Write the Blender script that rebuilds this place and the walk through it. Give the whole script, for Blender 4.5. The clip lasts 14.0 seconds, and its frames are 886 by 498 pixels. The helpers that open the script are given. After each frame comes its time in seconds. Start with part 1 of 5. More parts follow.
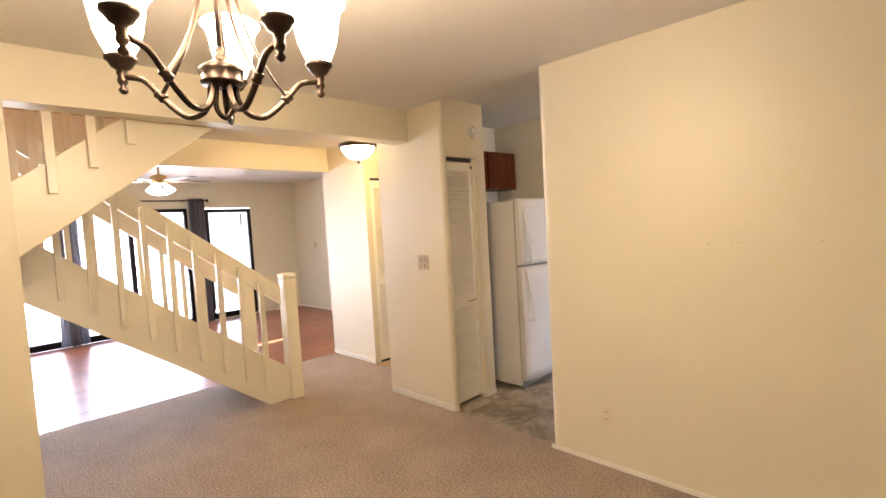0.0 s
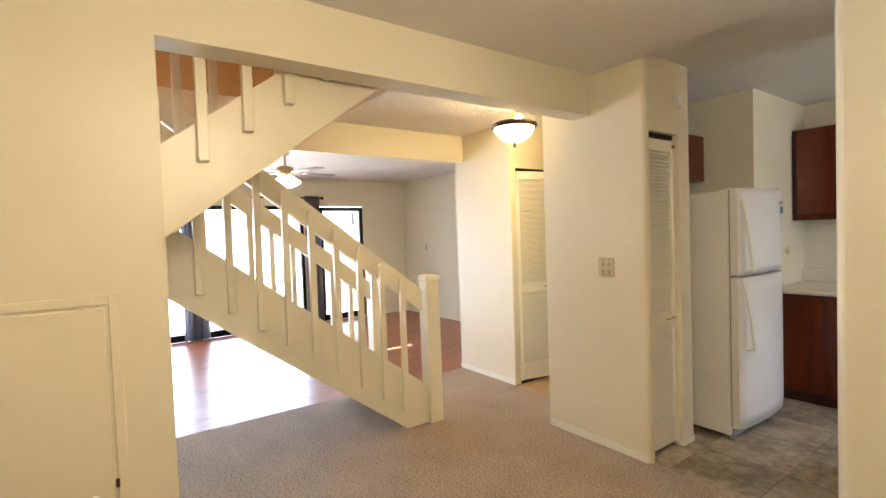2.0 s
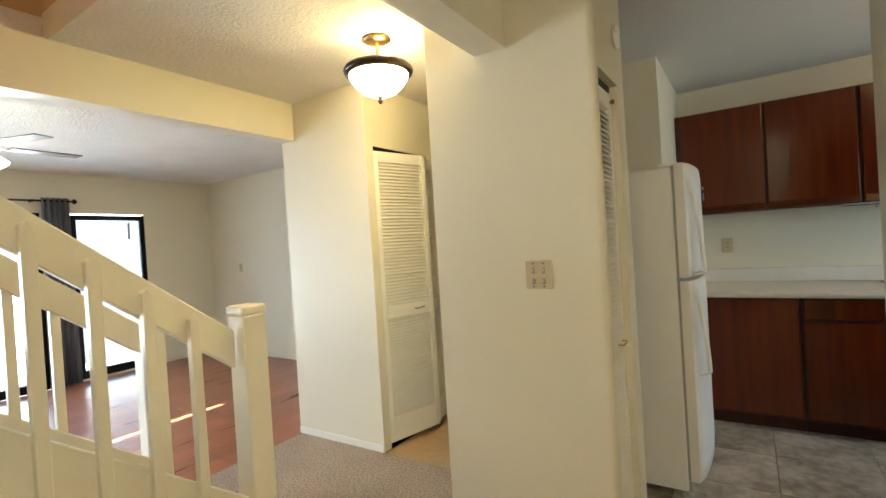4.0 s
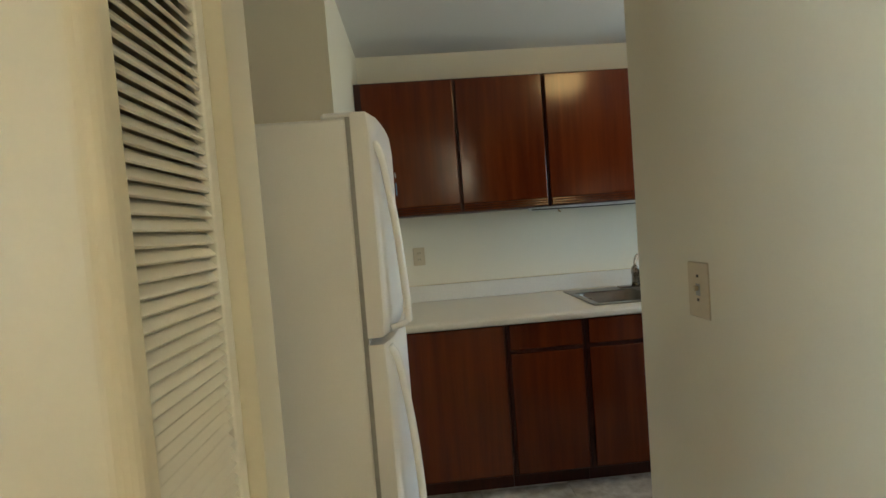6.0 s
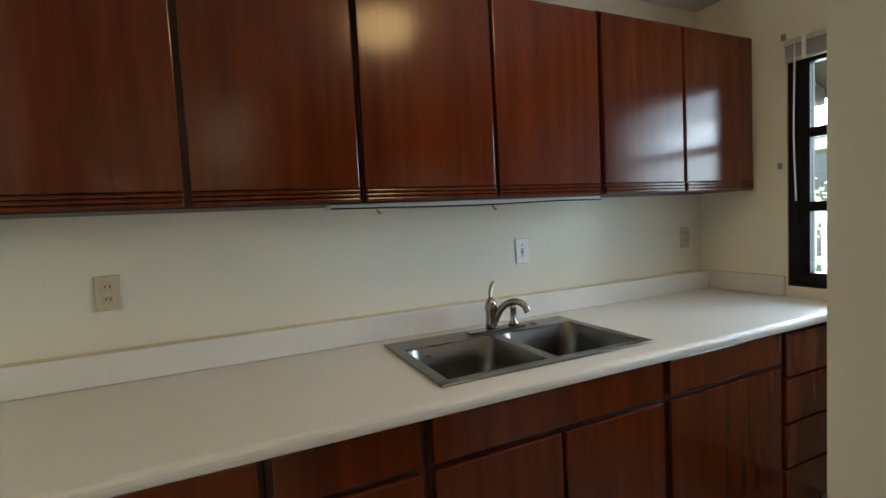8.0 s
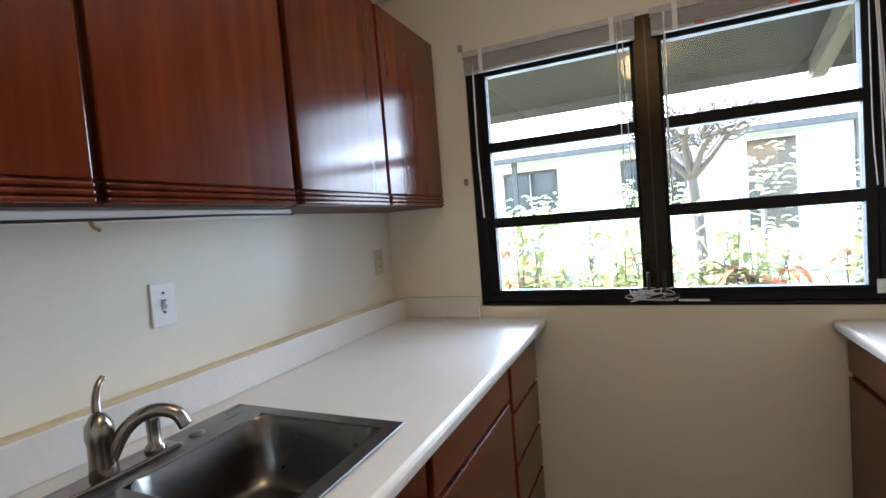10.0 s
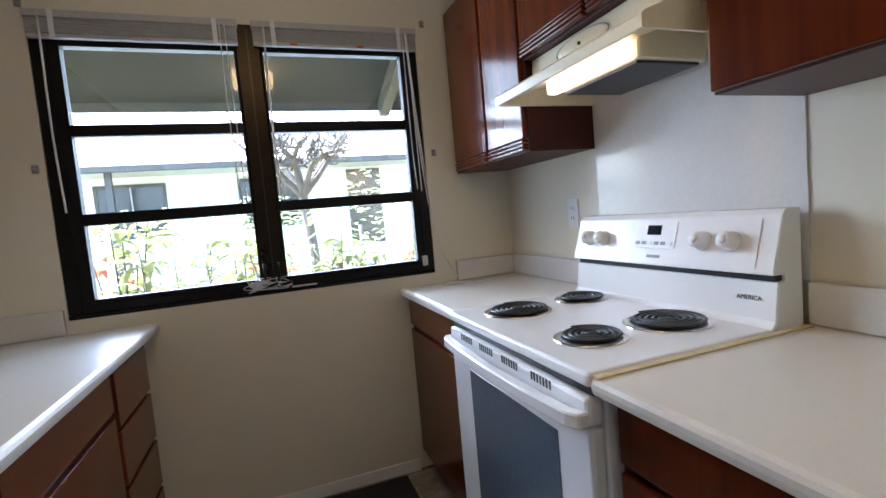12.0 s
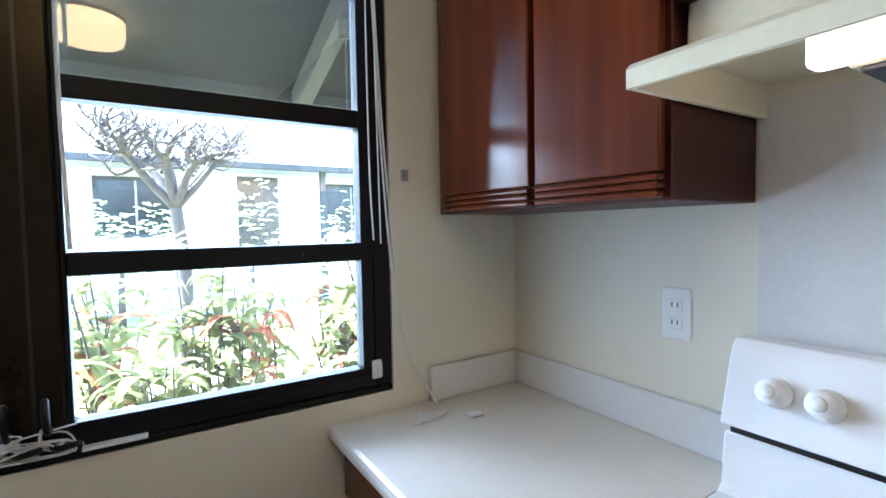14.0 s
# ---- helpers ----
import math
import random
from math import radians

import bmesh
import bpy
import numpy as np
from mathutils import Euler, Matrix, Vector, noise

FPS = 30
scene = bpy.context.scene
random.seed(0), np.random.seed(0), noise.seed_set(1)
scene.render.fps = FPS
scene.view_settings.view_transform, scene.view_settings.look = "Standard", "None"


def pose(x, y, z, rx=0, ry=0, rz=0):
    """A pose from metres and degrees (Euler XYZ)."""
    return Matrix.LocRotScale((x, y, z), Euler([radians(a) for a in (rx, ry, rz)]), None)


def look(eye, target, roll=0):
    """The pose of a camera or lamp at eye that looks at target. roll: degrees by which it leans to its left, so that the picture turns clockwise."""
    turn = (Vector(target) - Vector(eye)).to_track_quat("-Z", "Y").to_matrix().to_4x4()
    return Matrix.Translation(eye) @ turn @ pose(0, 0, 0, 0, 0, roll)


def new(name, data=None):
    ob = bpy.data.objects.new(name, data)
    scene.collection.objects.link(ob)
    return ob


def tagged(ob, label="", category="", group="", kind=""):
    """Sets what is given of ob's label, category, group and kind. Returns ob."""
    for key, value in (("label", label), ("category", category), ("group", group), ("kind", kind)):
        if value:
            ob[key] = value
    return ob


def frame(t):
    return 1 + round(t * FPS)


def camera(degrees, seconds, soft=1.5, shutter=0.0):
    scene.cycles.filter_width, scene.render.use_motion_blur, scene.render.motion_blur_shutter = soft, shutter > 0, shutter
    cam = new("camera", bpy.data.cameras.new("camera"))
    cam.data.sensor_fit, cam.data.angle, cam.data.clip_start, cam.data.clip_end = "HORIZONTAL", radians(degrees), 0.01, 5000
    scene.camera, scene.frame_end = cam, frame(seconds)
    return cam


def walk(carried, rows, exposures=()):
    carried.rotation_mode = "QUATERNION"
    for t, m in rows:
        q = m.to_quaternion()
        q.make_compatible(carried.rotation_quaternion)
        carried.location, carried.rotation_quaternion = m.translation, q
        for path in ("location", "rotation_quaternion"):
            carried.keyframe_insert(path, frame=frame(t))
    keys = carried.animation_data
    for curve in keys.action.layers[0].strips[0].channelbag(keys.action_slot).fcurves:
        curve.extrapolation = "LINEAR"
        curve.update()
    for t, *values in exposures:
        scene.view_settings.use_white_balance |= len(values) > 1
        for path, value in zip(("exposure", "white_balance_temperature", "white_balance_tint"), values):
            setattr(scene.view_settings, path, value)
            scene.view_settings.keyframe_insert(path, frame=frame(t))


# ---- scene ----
cam = camera(86.7, 14.0)
PATH = [
    (0, (-0.625, -2.685, 1.517), (-2.028, -1.265, 1.399), -3.3),
    (0.5, (-0.702, -2.706, 1.502), (-2.276, -1.477, 1.392), -3.1),
    (1, (-0.925, -2.753, 1.483), (-2.595, -1.657, 1.368), -1.6),
    (1.5, (-1.24, -2.771, 1.479), (-2.9, -1.659, 1.387), -1.8),
    (2, (-1.593, -2.686, 1.443), (-3.22, -1.525, 1.377), -2.0),
    (2.2, (-1.727, -2.656, 1.437), (-3.335, -1.467, 1.378), -1.6),
    (4.3, (-2.769, -1.774, 1.338), (-3.682, 0.006, 1.327), -4.2),
    (4.5, (-2.803, -1.64, 1.353), (-3.577, 0.204, 1.346), -4.5),
    (5, (-2.844, -1.276, 1.373), (-3.291, 0.674, 1.352), -4.4),
    (5.5, (-2.884, -0.928, 1.376), (-3.029, 1.067, 1.371), -3.9),
    (6, (-2.842, -0.58, 1.369), (-2.737, 1.415, 1.278), -4.4),
    (6.5, (-2.801, -0.223, 1.358), (-2.456, 1.742, 1.216), -2.0),
    (7, (-2.749, 0.14, 1.37), (-2.202, 2.058, 1.218), -0.8),
    (7.2, (-2.703, 0.253, 1.378), (-2.101, 2.154, 1.229), -1.0),
    (9.3, (-2.17, 1.018, 1.378), (-0.703, 2.374, 1.296), -5.0),
    (9.5, (-2.14, 1.093, 1.382), (-0.551, 2.304, 1.292), -4.6),
    (10, (-2.066, 1.217, 1.366), (-0.241, 2.029, 1.26), -4.6),
    (10.5, (-2.031, 1.288, 1.349), (-0.07, 1.661, 1.226), -3.2),
    (11, (-2.092, 1.314, 1.326), (-0.095, 1.28, 1.217), -1.8),
    (11.5, (-2.161, 1.255, 1.287), (-0.203, 0.86, 1.192), -3.4),
    (12, (-2.185, 1.195, 1.247), (-0.31, 0.515, 1.102), -5.1),
    (12.5, (-2.162, 1.113, 1.253), (-0.352, 0.281, 1.074), -4.7),
    (13, (-1.966, 1.05, 1.288), (-0.263, 0.016, 1.115), -2.0),
    (13.5, (-1.583, 1.02, 1.379), (0.033, -0.141, 1.181), -0.3),
    (14, (-1.136, 1.014, 1.408), (0.548, -0.062, 1.319), -1.0),
]
EXPOSURE = [(0.0, 4.88, 6550, 23), (2.2, 4.7, 6200, 11), (4.4, 4.55, 5800, 1), (6.0, 4.52, 5800, -1), (7.2, 4.48, 5800, 0), (9.3, 5.0, 5600, 14), (11.0, 4.85, 5380, 13), (12.0, 4.6, 5350, 15), (13.0, 4.52, 5230, 14), (14.0, 4.95, 4950, 10)]
walk(cam, [(r[0], look(*r[1:])) for r in PATH], EXPOSURE)

# ---------------------------------------------------------------- world, sun, exposure
world = bpy.data.worlds.new("sky")
scene.world = world
world.use_nodes = True
wn = world.node_tree.nodes
sky = wn.new("ShaderNodeTexSky")
sky.sky_type = "NISHITA"
sky.sun_disc = False
sky.sun_elevation = radians(52)
sky.sun_rotation = radians(40)
sky.air_density = 1.0
sky.dust_density = 4.5
world.node_tree.links.new(sky.outputs[0], wn["Background"].inputs[0])
wn["Background"].inputs[1].default_value = 0.15

sun = new("sun", bpy.data.lights.new("sun", "SUN"))
sun.data.energy = 3.0
sun.data.angle = radians(0.6)
sun.data.color = (1.0, 0.95, 0.87)
sun.matrix_world = look((6.43, 7.66, 12.8), (0, 0, 0))

# daylight through the kitchen window's opening
day = new("window_daylight", bpy.data.lights.new("window_daylight", "AREA"))
day.data.shape = "RECTANGLE"
day.data.size = 1.10
day.data.size_y = 1.48
day.data.energy = 1.75
day.data.color = (0.83, 0.915, 1.0)
day.matrix_world = pose(0.146, 1.205, 1.55, 0, 90, 0)

# daylight through the glass doors of the living room
day2 = new("door_daylight", bpy.data.lights.new("door_daylight", "AREA"))
day2.data.shape = "RECTANGLE"
day2.data.size = 1.9
day2.data.size_y = 5.1
day2.data.energy = 8.0
day2.data.color = (0.79, 0.87, 1.0)
day2.matrix_world = pose(-9.46, -1.6, 1.0, 0, -90, 0)

LAMP_CHANDELIER = 2.3
LAMP_HALL = 1.9
LAMP_KITCHEN = 0.62
LAMP_HOOD = 0.22


# ---------------------------------------------------------------- materials
def shader(name):
    m = bpy.data.materials.new(name)
    m.use_nodes = True
    return m, m.node_tree.nodes, m.node_tree.links, m.node_tree.nodes["Principled BSDF"]


def surface(name, c1, c2=None, rough=0.6, metal=0.0, big=1.2, small=60.0, bump=0.1, stretch=(1, 1, 1), spread=0.5, vary=0.0, rough_var=0.08, coat=0.0, depth=0.004, sharp=0.17):
    """Two colours mixed by a coarse and a fine noise, with relief and uneven gloss."""
    m, n, l, b = shader(name)
    c2 = c2 or tuple(c * 0.88 for c in c1)
    tc = n.new("ShaderNodeTexCoord")
    mp = n.new("ShaderNodeMapping")
    mp.inputs["Scale"].default_value = stretch
    l.new(tc.outputs["Object"], mp.inputs["Vector"])
    src = mp.outputs["Vector"]
    if vary:
        oi = n.new("ShaderNodeObjectInfo")
        off = n.new("ShaderNodeVectorMath")
        off.operation = "MULTIPLY_ADD"
        comb = n.new("ShaderNodeCombineXYZ")
        for k in range(3):
            l.new(oi.outputs["Random"], comb.inputs[k])
        off.inputs[1].default_value = (37, 53, 71)
        l.new(comb.outputs[0], off.inputs[0])
        l.new(src, off.inputs[2])
        src = off.outputs[0]
    n1 = n.new("ShaderNodeTexNoise")
    n1.inputs["Scale"].default_value = big
    n1.inputs["Detail"].default_value = 6
    n2 = n.new("ShaderNodeTexNoise")
    n2.inputs["Scale"].default_value = small
    n2.inputs["Detail"].default_value = 4
    l.new(src, n1.inputs["Vector"])
    l.new(src, n2.inputs["Vector"])
    mx = n.new("ShaderNodeMath")
    mx.operation = "MULTIPLY_ADD"
    mx.inputs[1].default_value = spread
    l.new(n2.outputs[0], mx.inputs[0])
    sc = n.new("ShaderNodeMath")
    sc.operation = "MULTIPLY"
    sc.inputs[1].default_value = 1 - spread
    l.new(n1.outputs[0], sc.inputs[0])
    l.new(sc.outputs[0], mx.inputs[2])
    ramp = n.new("ShaderNodeValToRGB")
    ramp.color_ramp.elements[0].position = 0.5 - sharp
    ramp.color_ramp.elements[1].position = 0.5 + sharp
    ramp.color_ramp.elements[0].color = (*c2, 1)
    ramp.color_ramp.elements[1].color = (*c1, 1)
    l.new(mx.outputs[0], ramp.inputs[0])
    out = ramp.outputs[0]
    if vary:
        hsv = n.new("ShaderNodeHueSaturation")
        mr = n.new("ShaderNodeMapRange")
        mr.inputs["To Min"].default_value = 1 - vary
        mr.inputs["To Max"].default_value = 1 + vary
        l.new(oi.outputs["Random"], mr.inputs["Value"])
        l.new(mr.outputs[0], hsv.inputs["Value"])
        l.new(out, hsv.inputs["Color"])
        out = hsv.outputs[0]
    l.new(out, b.inputs["Base Color"])
    rr = n.new("ShaderNodeMapRange")
    rr.inputs["To Min"].default_value = max(0.02, rough - rough_var)
    rr.inputs["To Max"].default_value = min(1, rough + rough_var)
    l.new(n1.outputs[0], rr.inputs["Value"])
    l.new(rr.outputs[0], b.inputs["Roughness"])
    b.inputs["Metallic"].default_value = metal
    if name in ("cherry_veneer", "dark_stained_frame"):
        b.inputs["Specular IOR Level"].default_value = 0.32
    if name in ("bronze_anodised_frame", "worn_bronze_post", "near_black_soffit"):
        b.inputs["Specular IOR Level"].default_value = 0.22
    if coat:
        b.inputs["Coat Weight"].default_value = coat
        b.inputs["Coat Roughness"].default_value = 0.12
    if bump:
        bp = n.new("ShaderNodeBump")
        bp.inputs["Strength"].default_value = bump
        bp.inputs["Distance"].default_value = depth
        l.new(n2.outputs[0], bp.inputs["Height"])
        l.new(bp.outputs[0], b.inputs["Normal"])
    return m


def glowing(name, color, strength):
    m, n, l, b = shader(name)
    b.inputs["Base Color"].default_value = (0.85, 0.82, 0.76, 1)
    b.inputs["Roughness"].default_value = 0.35
    b.inputs["Emission Color"].default_value = (*color, 1)
    b.inputs["Emission Strength"].default_value = strength
    return m


def sheer(name, color, through_):
    """Thin cloth or leaf that lets some light through."""
    m, n, l, b = shader(name)
    n.remove(b)
    tex = n.new("ShaderNodeTexNoise")
    tex.inputs["Scale"].default_value = 35
    ramp = n.new("ShaderNodeValToRGB")
    ramp.color_ramp.elements[0].color = (*[c * 0.88 for c in color], 1)
    ramp.color_ramp.elements[1].color = (*color, 1)
    l.new(tex.outputs[0], ramp.inputs[0])
    di = n.new("ShaderNodeBsdfDiffuse")
    tl = n.new("ShaderNodeBsdfTranslucent")
    l.new(ramp.outputs[0], di.inputs[0])
    l.new(ramp.outputs[0], tl.inputs[0])
    mix = n.new("ShaderNodeMixShader")
    mix.inputs[0].default_value = through_
    l.new(di.outputs[0], mix.inputs[1])
    l.new(tl.outputs[0], mix.inputs[2])
    l.new(mix.outputs[0], n["Material Output"].inputs[0])
    return m


def clear_glass(name, tint=(0.97, 0.99, 0.98), dust=0.0):
    m, n, l, b = shader(name)
    n.remove(b)
    tr = n.new("ShaderNodeBsdfTransparent")
    tr.inputs[0].default_value = (*tint, 1)
    gl = n.new("ShaderNodeBsdfGlossy")
    gl.inputs["Roughness"].default_value = 0.0
    fr = n.new("ShaderNodeFresnel")
    fr.inputs["IOR"].default_value = 1.5
    mix = n.new("ShaderNodeMixShader")
    l.new(fr.outputs[0], mix.inputs[0])
    l.new(tr.outputs[0], mix.inputs[1])
    l.new(gl.outputs[0], mix.inputs[2])
    out = mix.outputs[0]
    if dust:
        tc = n.new("ShaderNodeTexCoord")
        vo = n.new("ShaderNodeTexVoronoi")
        vo.inputs["Scale"].default_value = 38
        spot = n.new("ShaderNodeMapRange")
        spot.inputs["From Min"].default_value = 0.09
        spot.inputs["From Max"].default_value = 0.04
        film = n.new("ShaderNodeTexNoise")
        film.inputs["Scale"].default_value = 2.3
        patch = n.new("ShaderNodeMapRange")
        patch.inputs["From Min"].default_value = 0.50
        patch.inputs["From Max"].default_value = 0.68
        both = n.new("ShaderNodeMath")
        both.operation = "MULTIPLY"
        amount = n.new("ShaderNodeMath")
        amount.operation = "MULTIPLY_ADD"
        amount.inputs[1].default_value = 8 * dust
        amount.inputs[2].default_value = 0.04 * dust
        l.new(tc.outputs["Object"], vo.inputs["Vector"])
        l.new(tc.outputs["Object"], film.inputs["Vector"])
        l.new(vo.outputs["Distance"], spot.inputs["Value"])
        l.new(film.outputs[0], patch.inputs["Value"])
        l.new(spot.outputs[0], both.inputs[0])
        l.new(patch.outputs[0], both.inputs[1])
        l.new(both.outputs[0], amount.inputs[0])
        di = n.new("ShaderNodeBsdfTranslucent")
        di.inputs[0].default_value = (0.8, 0.82, 0.85, 1)
        mix2 = n.new("ShaderNodeMixShader")
        l.new(amount.outputs[0], mix2.inputs[0])
        l.new(out, mix2.inputs[1])
        l.new(di.outputs[0], mix2.inputs[2])
        out = mix2.outputs[0]
    l.new(out, n["Material Output"].inputs[0])
    return m


WALL = surface("wall_paint", (0.72, 0.67, 0.525), (0.685, 0.635, 0.495), 0.42, big=0.7, small=140, bump=0.12, spread=0.25, depth=0.002)
KWALL = surface("semi_gloss_kitchen_paint", (0.73, 0.70, 0.59), (0.70, 0.665, 0.55), 0.30, big=0.9, small=120, bump=0.03, spread=0.25, depth=0.001, rough_var=0.02)
CEIL = surface("ceiling_paint", (0.73, 0.71, 0.665), (0.69, 0.67, 0.625), 0.6, big=1.0, small=90, bump=0.35, spread=0.35)
CEIL_TEX = surface("textured_ceiling", (0.74, 0.71, 0.65), (0.64, 0.61, 0.55), 0.8, big=3, small=55, bump=0.8, spread=0.5, depth=0.01)
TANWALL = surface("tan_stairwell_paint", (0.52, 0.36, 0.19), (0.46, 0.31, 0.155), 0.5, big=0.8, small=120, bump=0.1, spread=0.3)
TRIMW = surface("white_trim_paint", (0.80, 0.78, 0.70), (0.75, 0.73, 0.65), 0.36, big=2, small=120, bump=0.06, spread=0.3)
STAIRW = surface("stair_paint", (0.80, 0.75, 0.60), (0.76, 0.71, 0.56), 0.33, big=1.6, small=70, bump=0.08, spread=0.3)
CARPET = surface("carpet_pile", (0.52, 0.415, 0.33), (0.235, 0.182, 0.142), 0.97, big=3.5, small=78, bump=1.0, spread=0.82, depth=0.02, sharp=0.15)
VINYL = surface("stone_vinyl", (0.50, 0.44, 0.355), (0.215, 0.178, 0.130), 0.36, big=4, small=19, bump=0.12, spread=0.42, vary=0.10, depth=0.003, sharp=0.11)
GROUT = surface("grout", (0.20, 0.18, 0.15), None, 0.9, bump=0.3)
PLANK = surface("wood_laminate", (0.34, 0.125, 0.06), (0.21, 0.07, 0.035), 0.30, big=2, small=14, bump=0.05, stretch=(8, 0.7, 8), spread=0.55, vary=0.16, depth=0.001)
TANFLOOR = surface("hall_floor_tile", (0.50, 0.36, 0.21), (0.38, 0.26, 0.15), 0.45, big=4, small=30, bump=0.1)
CHERRY = surface("cherry_veneer", (0.112, 0.021, 0.0042), (0.060, 0.0105, 0.0025), 0.19, big=2.2, small=9, bump=0, stretch=(9, 9, 0.55), spread=0.2, vary=0.10, coat=0.12, depth=0.001, rough_var=0.015)
DARKWOOD = surface("dark_stained_frame", (0.06, 0.012, 0.006), (0.03, 0.006, 0.003), 0.42, big=3, small=14, bump=0, stretch=(9, 9, 0.7), rough_var=0.02)
COUNTER = surface("counter_laminate", (0.68, 0.635, 0.54), (0.62, 0.575, 0.485), 0.34, big=3, small=260, bump=0.03, spread=0.55)
CAULK = surface("yellowed_caulk", (0.66, 0.56, 0.33), (0.56, 0.45, 0.24), 0.7, big=8, small=60, bump=0.4)
STEEL = surface("brushed_steel", (0.24, 0.228, 0.205), (0.18, 0.17, 0.152), 0.30, metal=1.0, big=4, small=60, bump=0.05, stretch=(1, 8, 8), depth=0.001)
CHROME = surface("chrome", (0.72, 0.70, 0.67), (0.66, 0.64, 0.61), 0.1, metal=1.0, big=4, small=60, bump=0)
NICKEL = surface("brushed_nickel", (0.36, 0.33, 0.29), (0.30, 0.27, 0.235), 0.24, metal=1.0, big=8, small=120, bump=0.02)
ENAMEL = surface("white_enamel", (0.80, 0.80, 0.78), (0.76, 0.76, 0.74), 0.20, big=2, small=150, bump=0.015, spread=0.3, rough_var=0.04)
PEBBLE = surface("pebbled_white_steel", (0.71, 0.70, 0.68), (0.66, 0.65, 0.63), 0.33, big=2, small=320, bump=0.16, spread=0.4, depth=0.001)
ALMOND = surface("almond_enamel", (0.74, 0.68, 0.50), (0.68, 0.61, 0.42), 0.3, big=3, small=80, bump=0.02)
GREYPL = surface("grey_plastic", (0.33, 0.33, 0.32), (0.26, 0.26, 0.25), 0.5, bump=0.05)
BLACKPL = surface("black_plastic", (0.006, 0.006, 0.006), (0.004, 0.004, 0.004), 0.35, bump=0.05)
COIL = surface("black_coil", (0.006, 0.006, 0.006), (0.004, 0.004, 0.004), 0.34, metal=0.0, big=20, small=90, bump=0)
OVENGL = surface("oven_glass", (0.10, 0.125, 0.15), (0.085, 0.105, 0.13), 0.07, big=3, small=40, bump=0, rough_var=0.02)
BRONZE = surface("oil_rubbed_bronze", (0.075, 0.055, 0.042), (0.035, 0.026, 0.02), 0.33, metal=0.85, big=12, small=90, bump=0.05)
WINFRAME = surface("bronze_anodised_frame", (0.005, 0.004, 0.0035), (0.0035, 0.003, 0.0025), 0.5, metal=0.0, big=6, small=60, bump=0.03)
MULLION = surface("worn_bronze_post", (0.026, 0.018, 0.009), (0.016, 0.011, 0.006), 0.30, metal=0.6, big=3, small=40, bump=0)
BLIND = surface("white_blind", (0.50, 0.49, 0.47), (0.42, 0.41, 0.39), 0.5, bump=0.05)
CORD = surface("white_cord", (0.78, 0.77, 0.74), None, 0.7, bump=0.2)
BEIGEPL = surface("beige_plate", (0.55, 0.47, 0.32), (0.50, 0.42, 0.28), 0.4, bump=0.03)
IVORYPL = surface("painted_plate", (0.72, 0.65, 0.49), (0.66, 0.59, 0.44), 0.45, bump=0.03)
WHITEPL = surface("white_plate", (0.78, 0.77, 0.74), (0.74, 0.73, 0.70), 0.4, bump=0.02)
CURTAIN = sheer("grey_curtain_cloth", (0.36, 0.36, 0.40), 0.35)
SHADEF = sheer("sheer_shade_cloth", (0.80, 0.80, 0.80), 0.6)
FANBLADE = surface("fan_blade_wood", (0.16, 0.085, 0.045), (0.10, 0.05, 0.026), 0.4, big=3, small=20, bump=0.05)
BRASS = surface("aged_brass", (0.42, 0.29, 0.13), (0.32, 0.21, 0.09), 0.3, metal=1.0, bump=0.02)
# very low base colours for the underside of the eave
SOFFIT = surface("near_black_soffit", (0.016, 0.016, 0.013), (0.012, 0.012, 0.010), 0.85, big=2, small=30, bump=0)
RAFTER = surface("dark_grey_rafter", (0.045, 0.045, 0.042), (0.03, 0.03, 0.028), 0.7, big=3, small=30, bump=0.1)
SOIL = surface("soil_and_lawn", (0.26, 0.26, 0.14), (0.17, 0.155, 0.085), 0.95, big=0.8, small=14, bump=0.6, spread=0.6, depth=0.03)
CONCRETE = surface("pale_concrete", (0.48, 0.46, 0.43), (0.38, 0.36, 0.33), 0.85, big=1, small=25, bump=0.3)
LEAF = sheer("shrub_leaf", (0.17, 0.185, 0.075), 0.5)
LEAFRED = sheer("reddish_leaf", (0.24, 0.09, 0.05), 0.5)
BUSH = sheer("bush_leaf", (0.22, 0.27, 0.13), 0.5)
BARK = surface("grey_bark", (0.07, 0.06, 0.05), (0.04, 0.034, 0.028), 0.9, big=6, small=50, bump=0.5, depth=0.01)
ROOF = surface("roof_shingle", (0.50, 0.50, 0.50), (0.42, 0.42, 0.42), 0.85, big=1, small=12, bump=0.3)
SIDING = surface("house_siding", (0.58, 0.59, 0.62), (0.50, 0.51, 0.54), 0.8, big=1, small=16, bump=0.2)
DARKOPEN = surface("dark_window_pane", (0.02, 0.024, 0.026), (0.012, 0.014, 0.015), 0.2, bump=0)
SPLASH = surface("splash_laminate", (0.70, 0.68, 0.63), (0.64, 0.62, 0.575), 0.22, big=3, small=90, bump=0.03, rough_var=0.05, coat=0.25)
FILTERGREY = surface("grease_filter_mesh", (0.075, 0.078, 0.08), (0.045, 0.047, 0.05), 0.55, metal=0.5, small=400, bump=0.4)
BLUE = surface("blue_sticker", (0.05, 0.22, 0.42), None, 0.4, bump=0)
ORANGE = surface("orange_tag", (0.75, 0.12, 0.03), None, 0.5, bump=0)
MATBLK = surface("black_floor_mat", (0.02, 0.02, 0.022), (0.012, 0.012, 0.013), 0.9, bump=0.6)
DISPLAY = surface("clock_display", (0.006, 0.008, 0.012), None, 0.12, bump=0)
GLASS = clear_glass("window_glass")
DUSTY = clear_glass("water_spotted_glass", dust=0.02)
